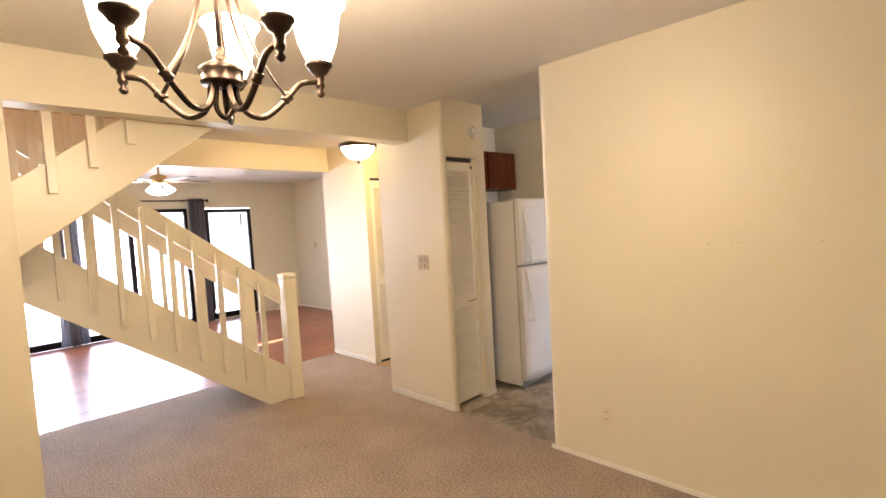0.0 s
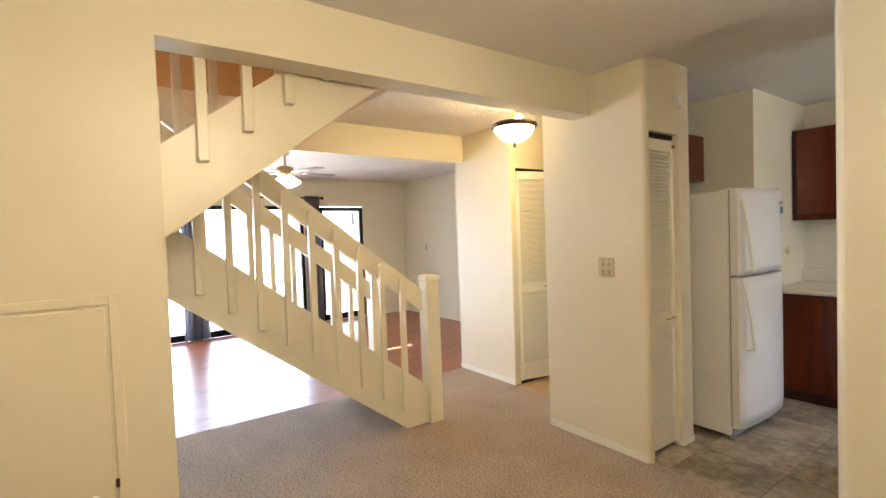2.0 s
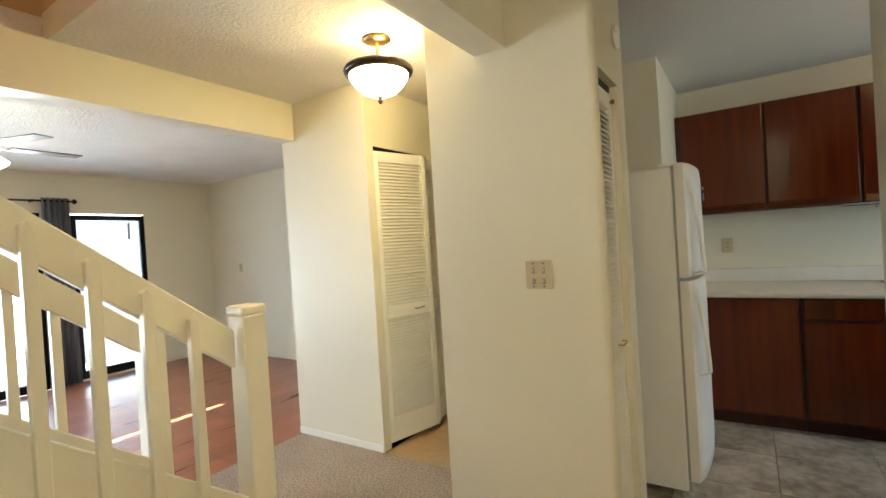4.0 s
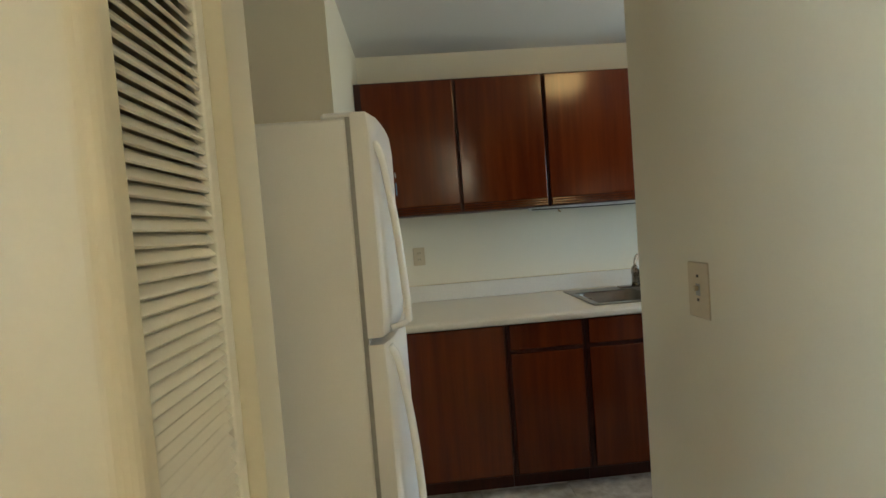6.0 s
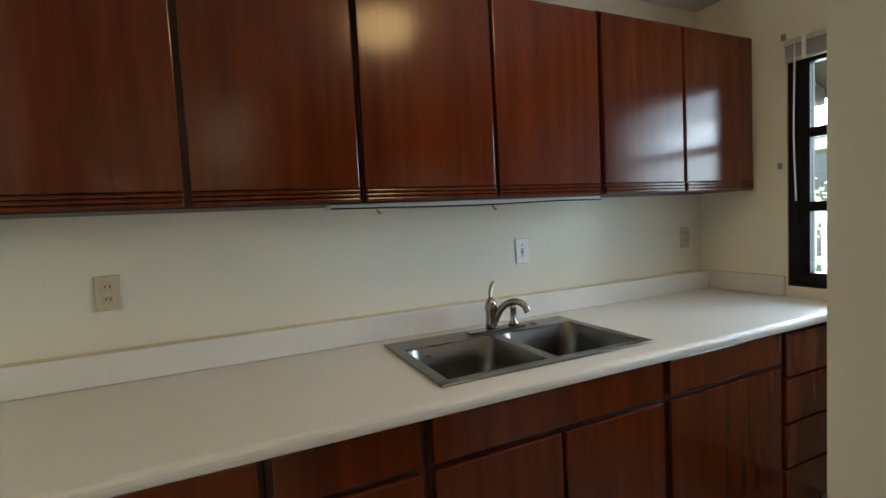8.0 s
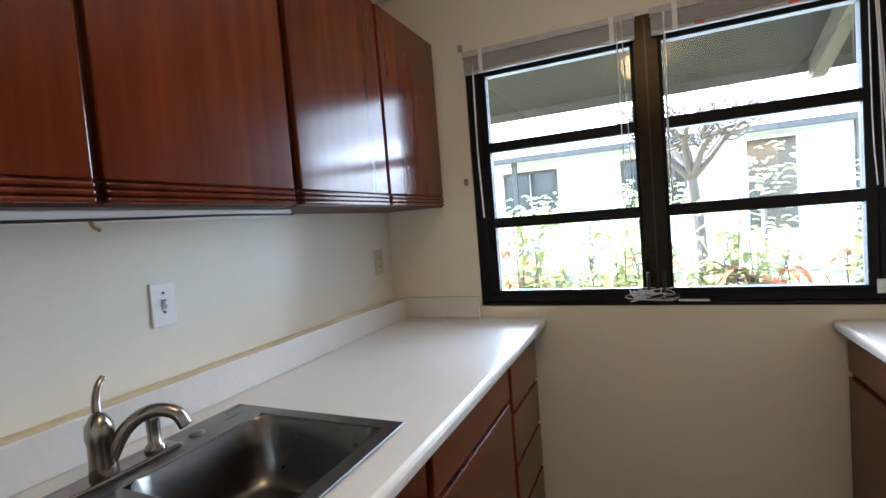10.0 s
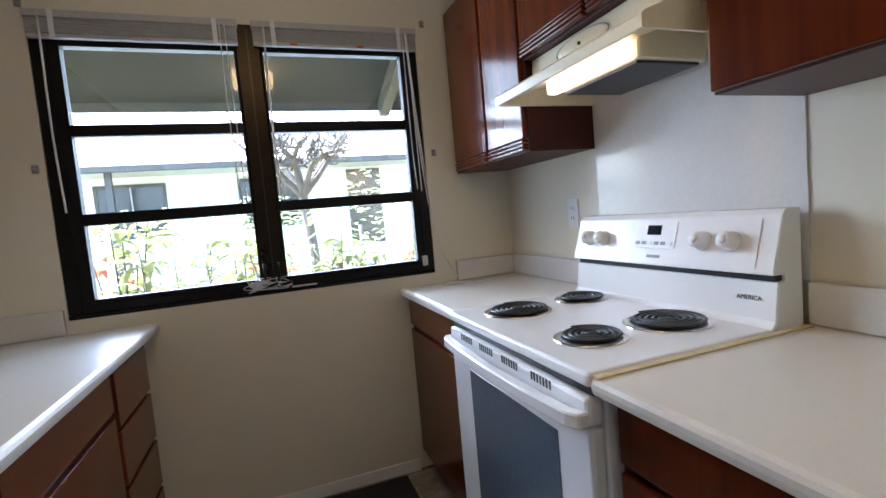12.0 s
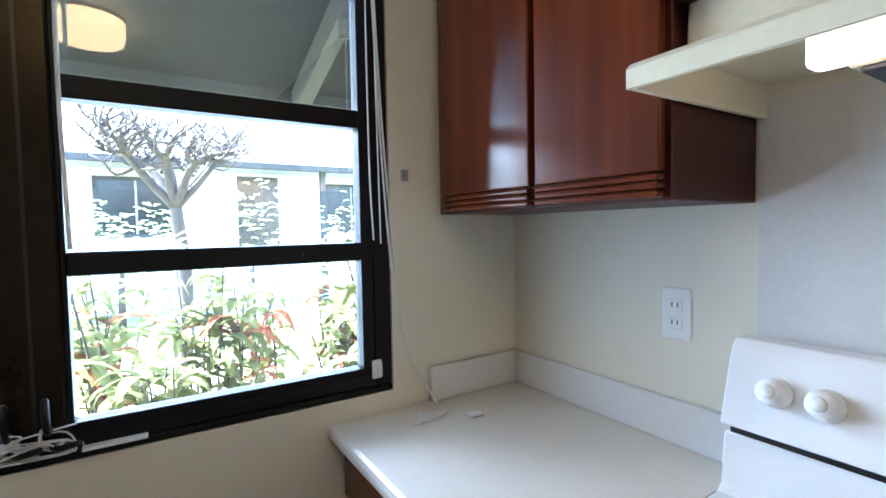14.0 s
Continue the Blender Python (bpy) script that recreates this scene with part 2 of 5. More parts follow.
SHADEGLOW = glowing("frosted_shade_lit", (1.0, 0.80, 0.52), LAMP_CHANDELIER)
BOWLGLOW = glowing("alabaster_bowl_lit", (1.0, 0.70, 0.29), LAMP_HALL)
BULBGLOW = glowing("hall_bulb_lit", (1.0, 0.70, 0.30), 22.0)
DRUMGLOW = glowing("drum_glass_lit", (1.0, 0.62, 0.24), LAMP_KITCHEN)
HOODGLOW = glowing("hood_lens_lit", (1.0, 0.62, 0.36), LAMP_HOOD)
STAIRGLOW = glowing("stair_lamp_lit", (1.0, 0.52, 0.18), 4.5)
FANGLOW = glowing("fan_shade_lit", (1.0, 0.86, 0.66), 0.9)


# ---------------------------------------------------------------- mesh helpers
BASE = {}


def thing(name, at, label, category, group="", kind=""):
    ob = new(name)
    ob.location = at
    BASE[ob.name] = Vector(at)
    return tagged(ob, label, category, group, kind)


def part(name, bm, material, parent=None, label="", category="", kind=""):
    """One mesh object from a bmesh in world metres, under a thing or a part."""
    me = bpy.data.meshes.new(name)
    at = BASE[parent.name] if parent else Vector((0, 0, 0))
    bmesh.ops.translate(bm, verts=bm.verts, vec=-at)
    bm.to_mesh(me)
    bm.free()
    me.materials.append(material)
    ob = new(name, me)
    if parent:
        ob.parent = parent
        BASE[ob.name] = at
    else:
        BASE[ob.name] = Vector((0, 0, 0))
    return tagged(ob, label, category, "", kind)


def bx(bm, x0, x1, y0, y1, z0, z1, r=0.0, seg=1):
    """A box, its edges rounded by r."""
    x0, x1, y0, y1, z0, z1 = min(x0, x1), max(x0, x1), min(y0, y1), max(y0, y1), min(z0, z1), max(z0, z1)
    t = bmesh.new()
    bmesh.ops.create_cube(t, size=1)
    for v in t.verts:
        v.co = Vector((x0 + (v.co.x + 0.5) * (x1 - x0), y0 + (v.co.y + 0.5) * (y1 - y0), z0 + (v.co.z + 0.5) * (z1 - z0)))
    r = min(r, 0.49 * min(x1 - x0, y1 - y0, z1 - z0))
    if r > 0:
        bmesh.ops.bevel(t, geom=list(t.edges), offset=r, segments=seg, profile=0.5, affect="EDGES")
    join(bm, t)
    return bm


def join(bm, t, m=None):
    me = bpy.data.meshes.new("scratch")
    if m:
        bmesh.ops.transform(t, matrix=m, verts=t.verts)
    t.to_mesh(me)
    t.free()
    bm.from_mesh(me)
    bpy.data.meshes.remove(me)


def box(x0, x1, y0, y1, z0, z1, r=0.0, seg=1):
    return bx(bmesh.new(), x0, x1, y0, y1, z0, z1, r, seg)


def boxes(*rows):
    bm = bmesh.new()
    for row in rows:
        bx(bm, *row)
    return bm


def lathe(profile, at=(0, 0, 0), seg=28, m=None):
    """A profile of (radius, height) turned about the upright axis."""
    bm = bmesh.new()
    rings = []
    for r, z in profile:
        rings.append([bm.verts.new((r * math.cos(2 * math.pi * k / seg), r * math.sin(2 * math.pi * k / seg), z)) for k in range(seg)])
    for a, b in zip(rings, rings[1:]):
        for k in range(seg):
            bm.faces.new((a[k], a[(k + 1) % seg], b[(k + 1) % seg], b[k]))
    bm.faces.new(list(reversed(rings[0])))
    bm.faces.new(rings[-1])
    for f in bm.faces:
        f.smooth = len(f.verts) == 4
    bmesh.ops.transform(bm, matrix=Matrix.Translation(at) @ (m or Matrix()), verts=bm.verts)
    bmesh.ops.recalc_face_normals(bm, faces=bm.faces)
    return bm


def spline(points, steps=8):
    pts = [Vector(p) for p in points]
    if len(pts) < 3:
        return pts
    out = []
    ext = [2 * pts[0] - pts[1]] + pts + [2 * pts[-1] - pts[-2]]
    for i in range(1, len(ext) - 2):
        p0, p1, p2, p3 = ext[i - 1:i + 3]
        for s in range(steps):
            u = s / steps
            out.append(0.5 * ((2 * p1) + (p2 - p0) * u + (2 * p0 - 5 * p1 + 4 * p2 - p3) * u * u + (3 * p1 - p0 - 3 * p2 + p3) * u ** 3))
    out.append(pts[-1])
    return out


def tube(bm, points, radius, seg=8, taper=1.0, flat=1.0):
    """A round rod along points."""
    pts = [Vector(p) for p in points]
    up = Vector((0.137, 0.29, 0.95)).normalized()
    rings = []
    for i, p in enumerate(pts):
        d = (pts[min(i + 1, len(pts) - 1)] - pts[max(i - 1, 0)]).normalized()
        side = d.cross(up)
        if side.length < 1e-3:
            side = d.cross(Vector((1, 0, 0)))
        side.normalize()
        up = side.cross(d).normalized()
        r = radius * (1 + (taper - 1) * i / max(1, len(pts) - 1))
        rings.append([bm.verts.new(p + r * (math.cos(2 * math.pi * k / seg) * side + flat * math.sin(2 * math.pi * k / seg) * up)) for k in range(seg)])
    for a, b in zip(rings, rings[1:]):
        for k in range(seg):
            bm.faces.new((a[k], a[(k + 1) % seg], b[(k + 1) % seg], b[k])).smooth = True
    bm.faces.new(list(reversed(rings[0])))
    bm.faces.new(rings[-1])
    return bm


def rod(points, radius, seg=8, steps=8, taper=1.0, flat=1.0):
    bm = tube(bmesh.new(), spline(points, steps), radius, seg, taper, flat)
    bmesh.ops.recalc_face_normals(bm, faces=bm.faces)
    return bm


def prism(outline, axis, a0, a1, r=0.0):
    """A flat outline pushed along an axis from a0 to a1; outline in the two other axes, in order."""
    bm = bmesh.new()

    def put(u, v, a):
        return {"x": (a, u, v), "y": (u, a, v), "z": (u, v, a)}[axis]
    lo = [bm.verts.new(put(u, v, a0)) for u, v in outline]
    hi = [bm.verts.new(put(u, v, a1)) for u, v in outline]
    k = len(outline)
    bm.faces.new(lo)
    bm.faces.new(list(reversed(hi)))
    for i in range(k):
        bm.faces.new((lo[i], hi[i], hi[(i + 1) % k], lo[(i + 1) % k]))
    bmesh.ops.recalc_face_normals(bm, faces=bm.faces)
    if r:
        bmesh.ops.bevel(bm, geom=list(bm.edges), offset=r, segments=1, affect="EDGES")
    return bm


def structure(name, bm, material, label, category):
    ob = part(name, bm, material, None, label, category, "structure")
    return ob


# ---------------------------------------------------------------- plan (metres)
CZ = 2.44            # ceiling
CK = 2.47            # kitchen ceiling
ZW = 2.52            # top of the kitchen walls, inside the slab
XH, XHB = -3.54, -3.69   # header over the stairs, near and far face
YB = -0.07           # closet front
XC = -3.165          # closet side with the louvre door
XR = -3.86           # back of closet and of the refrigerator niche
YD = -0.107          # dining side of the kitchen wall
XS = -2.27           # end of the kitchen wall
YS = 2.435           # sink wall
YE = -4.7            # dining end wall
XE = 0.75            # dining window-side wall
XL = -5.5            # beam towards the living room
XW = -9.3            # living room window wall
YL = 1.95            # living room side wall
XK = 0.02            # kitchen window wall
ZU = 5.0             # top of the stair well

# ---------------------------------------------------------------- shell
structure("floor", boxes((XL - 0.06, XE, YE, YD + 0.05, -0.12, 0.0), (XL - 0.06, XR - 0.1, YD + 0.05, 0.357, -0.12, 0.0)), CARPET, "beige-brown cut pile carpet with vacuum marks", "carpet")
structure("floor_hall", box(-4.76, XR - 0.1, 0.357, 2.6, -0.12, -0.004), TANFLOOR, "tan vinyl floor of the short hall", "floor")
kfloor = structure("floor_kitchen", box(XR, 0.145, YD + 0.05, YS + 0.05, -0.12, -0.006), GROUT, "grey-beige stone-look tile floor of the kitchen", "floor")
lfloor = structure("floor_living", box(XW, XL - 0.06, -6.0, YL, -0.12, -0.010), DARKWOOD, "reddish wood laminate floor with a strong sheen", "floor")

structure("wall_left", boxes((XHB, XH, YE, -2.517, 0.0, CZ), (XHB, XH, -2.517, YB, 2.18, CZ)), WALL, "cream painted wall with a dropped header over the stairs", "wall")
structure("wall_closet", boxes((XR - 0.1, XC - 0.075, YB, YB + 0.10, 0, ZW), (XC - 0.075, XC - 0.026, YB, YB + 0.026, 0, 2.02), (XC - 0.075, XC, YB + 0.026, YB + 0.045, 0, 2.02), (XC - 0.10, XC, YB + 0.026, 0.440, 2.02, ZW), (XC - 0.075, XC - 0.026, YB, YB + 0.026, 2.02, ZW), (XC - 0.10, XC, 0.315, 0.440, 0, 2.02),
          (XR, XC - 0.10, 0.325, 0.440, 0, ZW), (XR, XR + 0.08, YB + 0.10, 0.325, 0, ZW)), WALL, "cream painted closet walls with rounded corners", "wall")
structure("wall_corner_bead", prism([(XC - 0.026, YB)] + [(XC - 0.026 + 0.026 * math.sin(radians(a)), YB + 0.026 - 0.026 * math.cos(radians(a))) for a in (15, 30, 45, 60, 75, 90)] + [(XC - 0.026, YB + 0.026)], "z", 0, CZ), WALL, "rounded plaster corner of the closet", "wall")
structure("wall_niche", boxes((XR, XR + 0.10, 0.440, YS, 0, ZW), (XR + 0.10, -3.14, 1.374, YS, 0, ZW)), WALL, "beige painted refrigerator niche and boxed chase", "wall")
structure("wall_kitchen_dining", prism([(XE, YD), (-2.215, YD)] + [(-2.218 - 0.052 * math.sin(radians(a)), -0.055 - 0.052 * math.cos(radians(a))) for a in (15, 30, 45, 60, 75, 90)] + [(-2.222, 0.715), (-2.168, 0.715), (-2.168, 0.0), (XE, 0.0)], "z", 0, ZW), WALL, "cream painted wall between dining room and kitchen", "wall")
structure("wall_sink", box(-3.86, 0.15, YS, YS + 0.12, 0, ZW), KWALL, "off-white painted kitchen wall behind the sink", "wall")
WY0, WY1, WZ0, WZ1 = 0.445, 1.966, 0.964, 2.13
structure("wall_window", boxes((XK, 0.15, 0.0, WY0, -0.005, ZW), (XK, 0.15, WY1, YS, -0.005, ZW), (XK, 0.15, WY0, WY1, -0.005, WZ0), (XK, 0.15, WY0, WY1, WZ1, ZW)), WALL, "cream painted kitchen wall around the window", "wall")
structure("wall_dining_east", box(XE, XE + 0.12, YE, 0.0, 0, CZ), WALL, "cream painted dining room wall", "wall")
structure("wall_dining_south", box(XHB, XE, YE - 0.12, YE, 0, CZ), WALL, "cream painted dining room end wall", "wall")
structure("wall_hall_block", boxes((-5.58, -4.76, 0.357, 0.40, 0, CZ), (-4.82, -4.76, 0.40, 0.43, 0, CZ), (-4.82, -4.76, 0.43, 1.05, 2.03, CZ), (-4.82, -4.76, 1.05, 2.6, 0, CZ), (-5.58, -5.50, 0.40, YL, 0, CZ), (-4.9, -4.82, 0.40, 2.6, 0, CZ)), WALL, "cream painted hall wall with a closet opening", "wall")
structure("wall_hall_end", box(-4.76, XR - 0.1, 2.48, 2.6, 0, CZ), WALL, "cream painted hall end wall", "wall")
structure("wall_hall_side", box(XR - 0.1, XR, 0.03, 2.48, 0, CZ), WALL, "cream painted hall side wall", "wall")
structure("wall_living_side", box(XW, -5.58, YL, YL + 0.12, 0, CZ), WALL, "off-white living room side wall", "wall")
structure("wall_living_far", box(XW, XL, -6.12, -6.0, 0, CZ), WALL, "off-white living room end wall", "wall")
structure("beam", box(-5.57, -5.445, -6.0, 0.357, 2.17, CZ), WALL, "cream painted dropped beam to the living room", "beam")
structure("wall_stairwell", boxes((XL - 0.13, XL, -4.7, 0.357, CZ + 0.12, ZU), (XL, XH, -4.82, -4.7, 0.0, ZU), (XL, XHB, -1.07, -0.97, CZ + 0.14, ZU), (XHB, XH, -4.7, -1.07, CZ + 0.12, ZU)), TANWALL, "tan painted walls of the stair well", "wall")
structure("ceiling_stairwell", box(XL - 0.13, XH, -4.82, -0.97, ZU, ZU + 0.1), CEIL, "painted ceiling above the stair well", "ceiling")

structure("ceiling", boxes((XH, XE, YE, YB, CZ, CZ + 0.12), (XHB, XH, YE, YB, CZ, CZ + 0.12), (-2.16, XE, YB, 0.0, CZ, CZ + 0.12)), CEIL, "plain painted ceiling over the dining room", "ceiling")
structure("ceiling_kitchen", boxes((XR, 0.15, YB + 0.001, YS + 0.12, CK, CK + 0.10)), CEIL, "plain painted ceiling over the kitchen", "ceiling")
structure("ceiling_hall", boxes((XL, XHB, -1.07, YB, CZ, CZ + 0.14), (XL, XR, YB, 2.6, CZ, CZ + 0.14)), CEIL_TEX, "textured ceiling by the stairs", "ceiling")
structure("ceiling_living", boxes((XW, XL - 0.13, -6.0, YL, CZ, CZ + 0.12), (XL - 0.13, XL, -6.0, 0.357, CZ, CZ + 0.12)), CEIL_TEX, "textured living room ceiling", "ceiling")
structure("trim_ceiling_track", box(-6.22, -6.20, -6.0, 1.95, CZ - 0.012, CZ), BRONZE, "thin dark ceiling track", "ceiling track")

# living room window wall with its openings
OP = [(-4.2, -1.72, 0.0, 1.98), (-1.60, -0.02, 0.0, 1.98), (0.26, 1.06, 0.02, 1.96)]
structure("wall_living_window", boxes((XW - 0.14, XW, -6.0, -4.2, 0, CZ), (XW - 0.14, XW, -4.2, 1.06, 1.98, CZ), (XW - 0.14, XW, -1.72, -1.60, 0, 1.98), (XW - 0.14, XW, -0.02, 0.26, 0, 1.98),
          (XW - 0.14, XW, 1.06, YL, 0, CZ), (XW - 0.14, XW, 0.26, 1.06, -0.0, 0.02)), WALL, "off-white living room wall with glass doors", "wall")

# skirting and corner beads
structure("baseboard", boxes((XR - 0.08, XC - 0.02, YB - 0.008, YB, 0, 0.05, 0.003), (-5.58, -4.76, 0.349, 0.357, 0, 0.05, 0.003), (XS, XE, YD - 0.008, YD, 0, 0.03, 0.003), (-0.010, -0.001, 0.62, 1.68, 0, 0.06, 0.003)), TRIMW, "low white painted baseboard", "baseboard")

# ---------------------------------------------------------------- louvred doors
def louvre_door(name, at, width, z0, z1, label, rail=(0.86, 0.97), swing=0.0, pull_far=True, half=0.0138):
    """Bifold leaf in the plane x = at.x, hung at at.y and reaching towards +y."""
    t = thing(name, (at[0], at[1], 0), label, "louvre door")
    st = 0.036
    th = 0.028

    def P(nm, bm, mat, lab=""):
        bmesh.ops.rotate(bm, verts=bm.verts, cent=(0, 0, 0), matrix=Matrix.Rotation(swing, 3, "Z"))
        bmesh.ops.translate(bm, verts=bm.verts, vec=(at[0], at[1], 0))
        return part(nm, bm, mat, t, lab)
    P("stile", box(-th, 0, 0, st, z0, z1, 0.003), TRIMW)
    P("stile", box(-th, 0, width - st, width, z0, z1, 0.003), TRIMW)
    P("bottom_rail", box(-th, 0, st, width - st, z0, z0 + 0.17, 0.003), TRIMW)
    P("middle_rail", box(-th, 0, st, width - st, rail[0], rail[1], 0.003), TRIMW)
    P("top_rail", box(-th, 0, st, width - st, z1 - 0.075, z1, 0.003), TRIMW)
    slat = bmesh.new()
    bx(slat, -0.003, 0.003, st - 0.006, width - st + 0.006, -half, half, 0.0012)
    bmesh.ops.rotate(slat, verts=slat.verts, cent=(0, 0, 0), matrix=Matrix.Rotation(radians(-42), 3, "Y"))
    bmesh.ops.rotate(slat, verts=slat.verts, cent=(0, 0, 0), matrix=Matrix.Rotation(swing, 3, "Z"))
    me = bpy.data.meshes.new("slat")
    slat.to_mesh(me)
    slat.free()
    me.materials.append(TRIMW)
    c = Matrix.Rotation(swing, 3, "Z") @ Vector((-th / 2, 0, 0))
    for lo, hi in ((z0 + 0.17, rail[0]), (rail[1], z1 - 0.075)):
        k = int((hi - lo) / 0.0222)
        for i in range(k):
            s = new("slat", me)
            s.parent = t
            s.location = (c.x, c.y, lo + (i + 0.5) * (hi - lo) / k)
    zp = (rail[0] + rail[1]) / 2
    yp = width * (0.62 if pull_far else 0.3)
    P("pull", rod([(0, yp, zp), (0.022, yp + 0.005, zp), (0.022, yp + 0.07, zp + 0.004), (0, yp + 0.075, zp + 0.004)], 0.004, 6), BRASS, "small brass pull")
    return t


d = louvre_door("closet_door", (XC - 0.032, -0.024, 0), 0.336, 0.035, 1.985, "cream louvred bifold closet door, closed", (0.80, 0.90), pull_far=True)
part("knob", lathe([(0.0, -0.0), (0.007, 0.004), (0.012, 0.012), (0.010, 0.02), (0.0, 0.023)], (XC - 0.032, 0.285, 1.945), 12, Matrix.Rotation(radians(90), 4, "Y")), BRASS, d, "small worn knob")
structure("trim_closet_track", box(XC - 0.06, XC - 0.035, -0.022, 0.305, 1.995, 2.018), BLACKPL, "dark closet door track", "door track")
structure("trim_closet", box(XC - 0.05, XC + 0.006, 0.310, 0.447, 0, 0.045, 0.003), TRIMW, "white painted closet jamb foot", "trim")
louvre_door("hall_closet_door", (-4.765, 0.435, 0), 0.45, 0.03, 2.0, "cream louvred bifold hall closet door, ajar", (0.86, 0.95), swing=radians(-14), half=0.0108)
louvre_door("hall_closet_door", (-4.675, 0.90, 0), 0.30, 0.03, 2.0, "cream louvred bifold hall closet door leaf, folded", (0.86, 0.95), swing=radians(22), half=0.0108)
structure("trim_hall_track", box(-4.80, -4.77, 0.435, 1.04, 2.008, 2.03), BLACKPL, "dark hall closet door track", "door track")


# ---------------------------------------------------------------- plates on the walls
def plate(name, axis, sign, at, w, h, material, holes, label, category):
    """A cover plate on a wall; holes: offsets and sizes of rockers or sockets."""
    t = thing(name, at, label, category)

    def B(u0, u1, z0, z1, d0, d1, r=0.0):
        if axis == "y":
            return box(at[0] + u0, at[0] + u1, at[1] + sign * d0, at[1] + sign * d1, at[2] + z0, at[2] + z1, r)
        return box(at[0] + sign * d0, at[0] + sign * d1, at[1] + u0, at[1] + u1, at[2] + z0, at[2] + z1, r)
    part("plate", B(-w / 2, w / 2, -h / 2, h / 2, 0.0, 0.006, 0.0025), material, t)
    for kind_, u, z in holes:
        if kind_ == "toggle":
            part("slot", B(u - 0.0075, u + 0.0075, z - 0.012, z + 0.014, 0.006, 0.0066), GREYPL, t)
            part("toggle", B(u - 0.005, u + 0.005, z - 0.001, z + 0.010, 0.0066, 0.017, 0.002), material, t)
            if len(holes) == 1 or z > 0:
                part("screw", B(u - 0.003, u + 0.003, z + 0.028, z + 0.034, 0.006, 0.0075), BRONZE, t)
            if len(holes) == 1 or z < 0:
                part("screw", B(u - 0.003, u + 0.003, z - 0.024, z - 0.018, 0.006, 0.0075), BRONZE, t)
        else:
            so = part("socket", B(u - 0.017, u + 0.017, z - 0.014, z + 0.014, 0.006, 0.009, 0.002), material, t)
            part("slot", B(u - 0.008, u - 0.005, z - 0.004, z + 0.007, 0.009, 0.0095), BLACKPL, so)
            part("slot", B(u + 0.005, u + 0.008, z - 0.004, z + 0.007, 0.009, 0.0095), BLACKPL, so)
    return t


T4 = [("toggle", -0.023, 0.016), ("toggle", 0.023, 0.016), ("toggle", -0.023, -0.030), ("toggle", 0.023, -0.030)]
OUT2 = [("socket", 0, 0.02), ("socket", 0, -0.02)]
plate("light_switch", "y", -1, (-3.445, YB, 1.19), 0.118, 0.122, BEIGEPL, T4, "beige four-toggle switch plate on the closet wall", "light switch")
plate("light_switch", "x", -1, (-2.2405, 0.398, 1.192), 0.075, 0.122, BEIGEPL, [("toggle", 0, 0)], "beige single toggle switch plate by the kitchen", "light switch")
plate("wall_outlet", "y", -1, (-1.888, YD, 0.312), 0.072, 0.115, IVORYPL, OUT2, "ivory painted-over duplex outlet low on the dining wall", "outlet")
plate("wall_outlet", "y", -1, (-2.84, YS, 1.195), 0.075, 0.115, BEIGEPL, OUT2, "beige duplex outlet above the counter", "outlet")
plate("light_switch", "y", -1, (-1.222, YS, 1.21), 0.072, 0.118, WHITEPL, [("toggle", 0, 0)], "white toggle switch plate above the sink", "light switch")
plate("wall_outlet", "y", -1, (-0.112, YS, 1.205), 0.072, 0.118, BEIGEPL, OUT2, "beige duplex outlet in the counter corner", "outlet")
plate("wall_outlet", "y", 1, (-0.53, 0, 1.205), 0.070, 0.118, WHITEPL, OUT2, "white duplex outlet beside the range", "outlet")
plate("light_switch", "y", -1, (-8.6, YL, 1.2), 0.07, 0.115, BEIGEPL, [("toggle", 0, 0)], "beige switch plate on the living room wall", "light switch")

rj = thing("wall_jack", (-3.14, 2.02, 1.20), "round beige jack cover on the boxed chase", "wall jack")
part("cover", lathe([(0.034, 0.0), (0.035, 0.005), (0.028, 0.010), (0.0, 0.011)], (-3.14, 2.02, 1.20), 22, Matrix.Rotation(radians(90), 4, "Y")), BEIGEPL, rj)
part("knob", lathe([(0.010, 0.011), (0.009, 0.017), (0.0, 0.018)], (-3.14, 2.02, 1.20), 12, Matrix.Rotation(radians(90), 4, "Y")), BEIGEPL, rj)

# raised dots stand for three nail holes and a smudge on the wall
for nx_, nz_ in ((-1.32, 1.33), (-1.22, 1.335), (-1.18, 1.335), (-0.88, 1.34)):
    wm = thing("wall_mark", (nx_, YD, nz_), "small raised dot for a mark on the dining wall", "screw anchor", "anchors in the dining wall")
    part("mark_dot", lathe([(0.004, 0.0), (0.0038, 0.0015), (0.0, 0.002)], (nx_, YD, nz_), 10, Matrix.Rotation(radians(90), 4, "X")), BEIGEPL if nx_ > -1.3 else GREYPL, wm)

# round air valve over the closet door
v = thing("round_vent", (XC, 0.30, 2.235), "white round vent disc above the closet door", "vent")
part("ring", lathe([(0.042, 0.0), (0.052, 0.006), (0.055, 0.012), (0.046, 0.018), (0.036, 0.012), (0.034, 0.0)], (XC, 0.30, 2.235), 28, Matrix.Rotation(radians(90), 4, "Y")), WHITEPL, v)
part("disc", lathe([(0.026, 0.0), (0.028, 0.010), (0.022, 0.016), (0.0, 0.018)], (XC, 0.30, 2.235), 24, Matrix.Rotation(radians(90), 4, "Y")), WHITEPL, v)

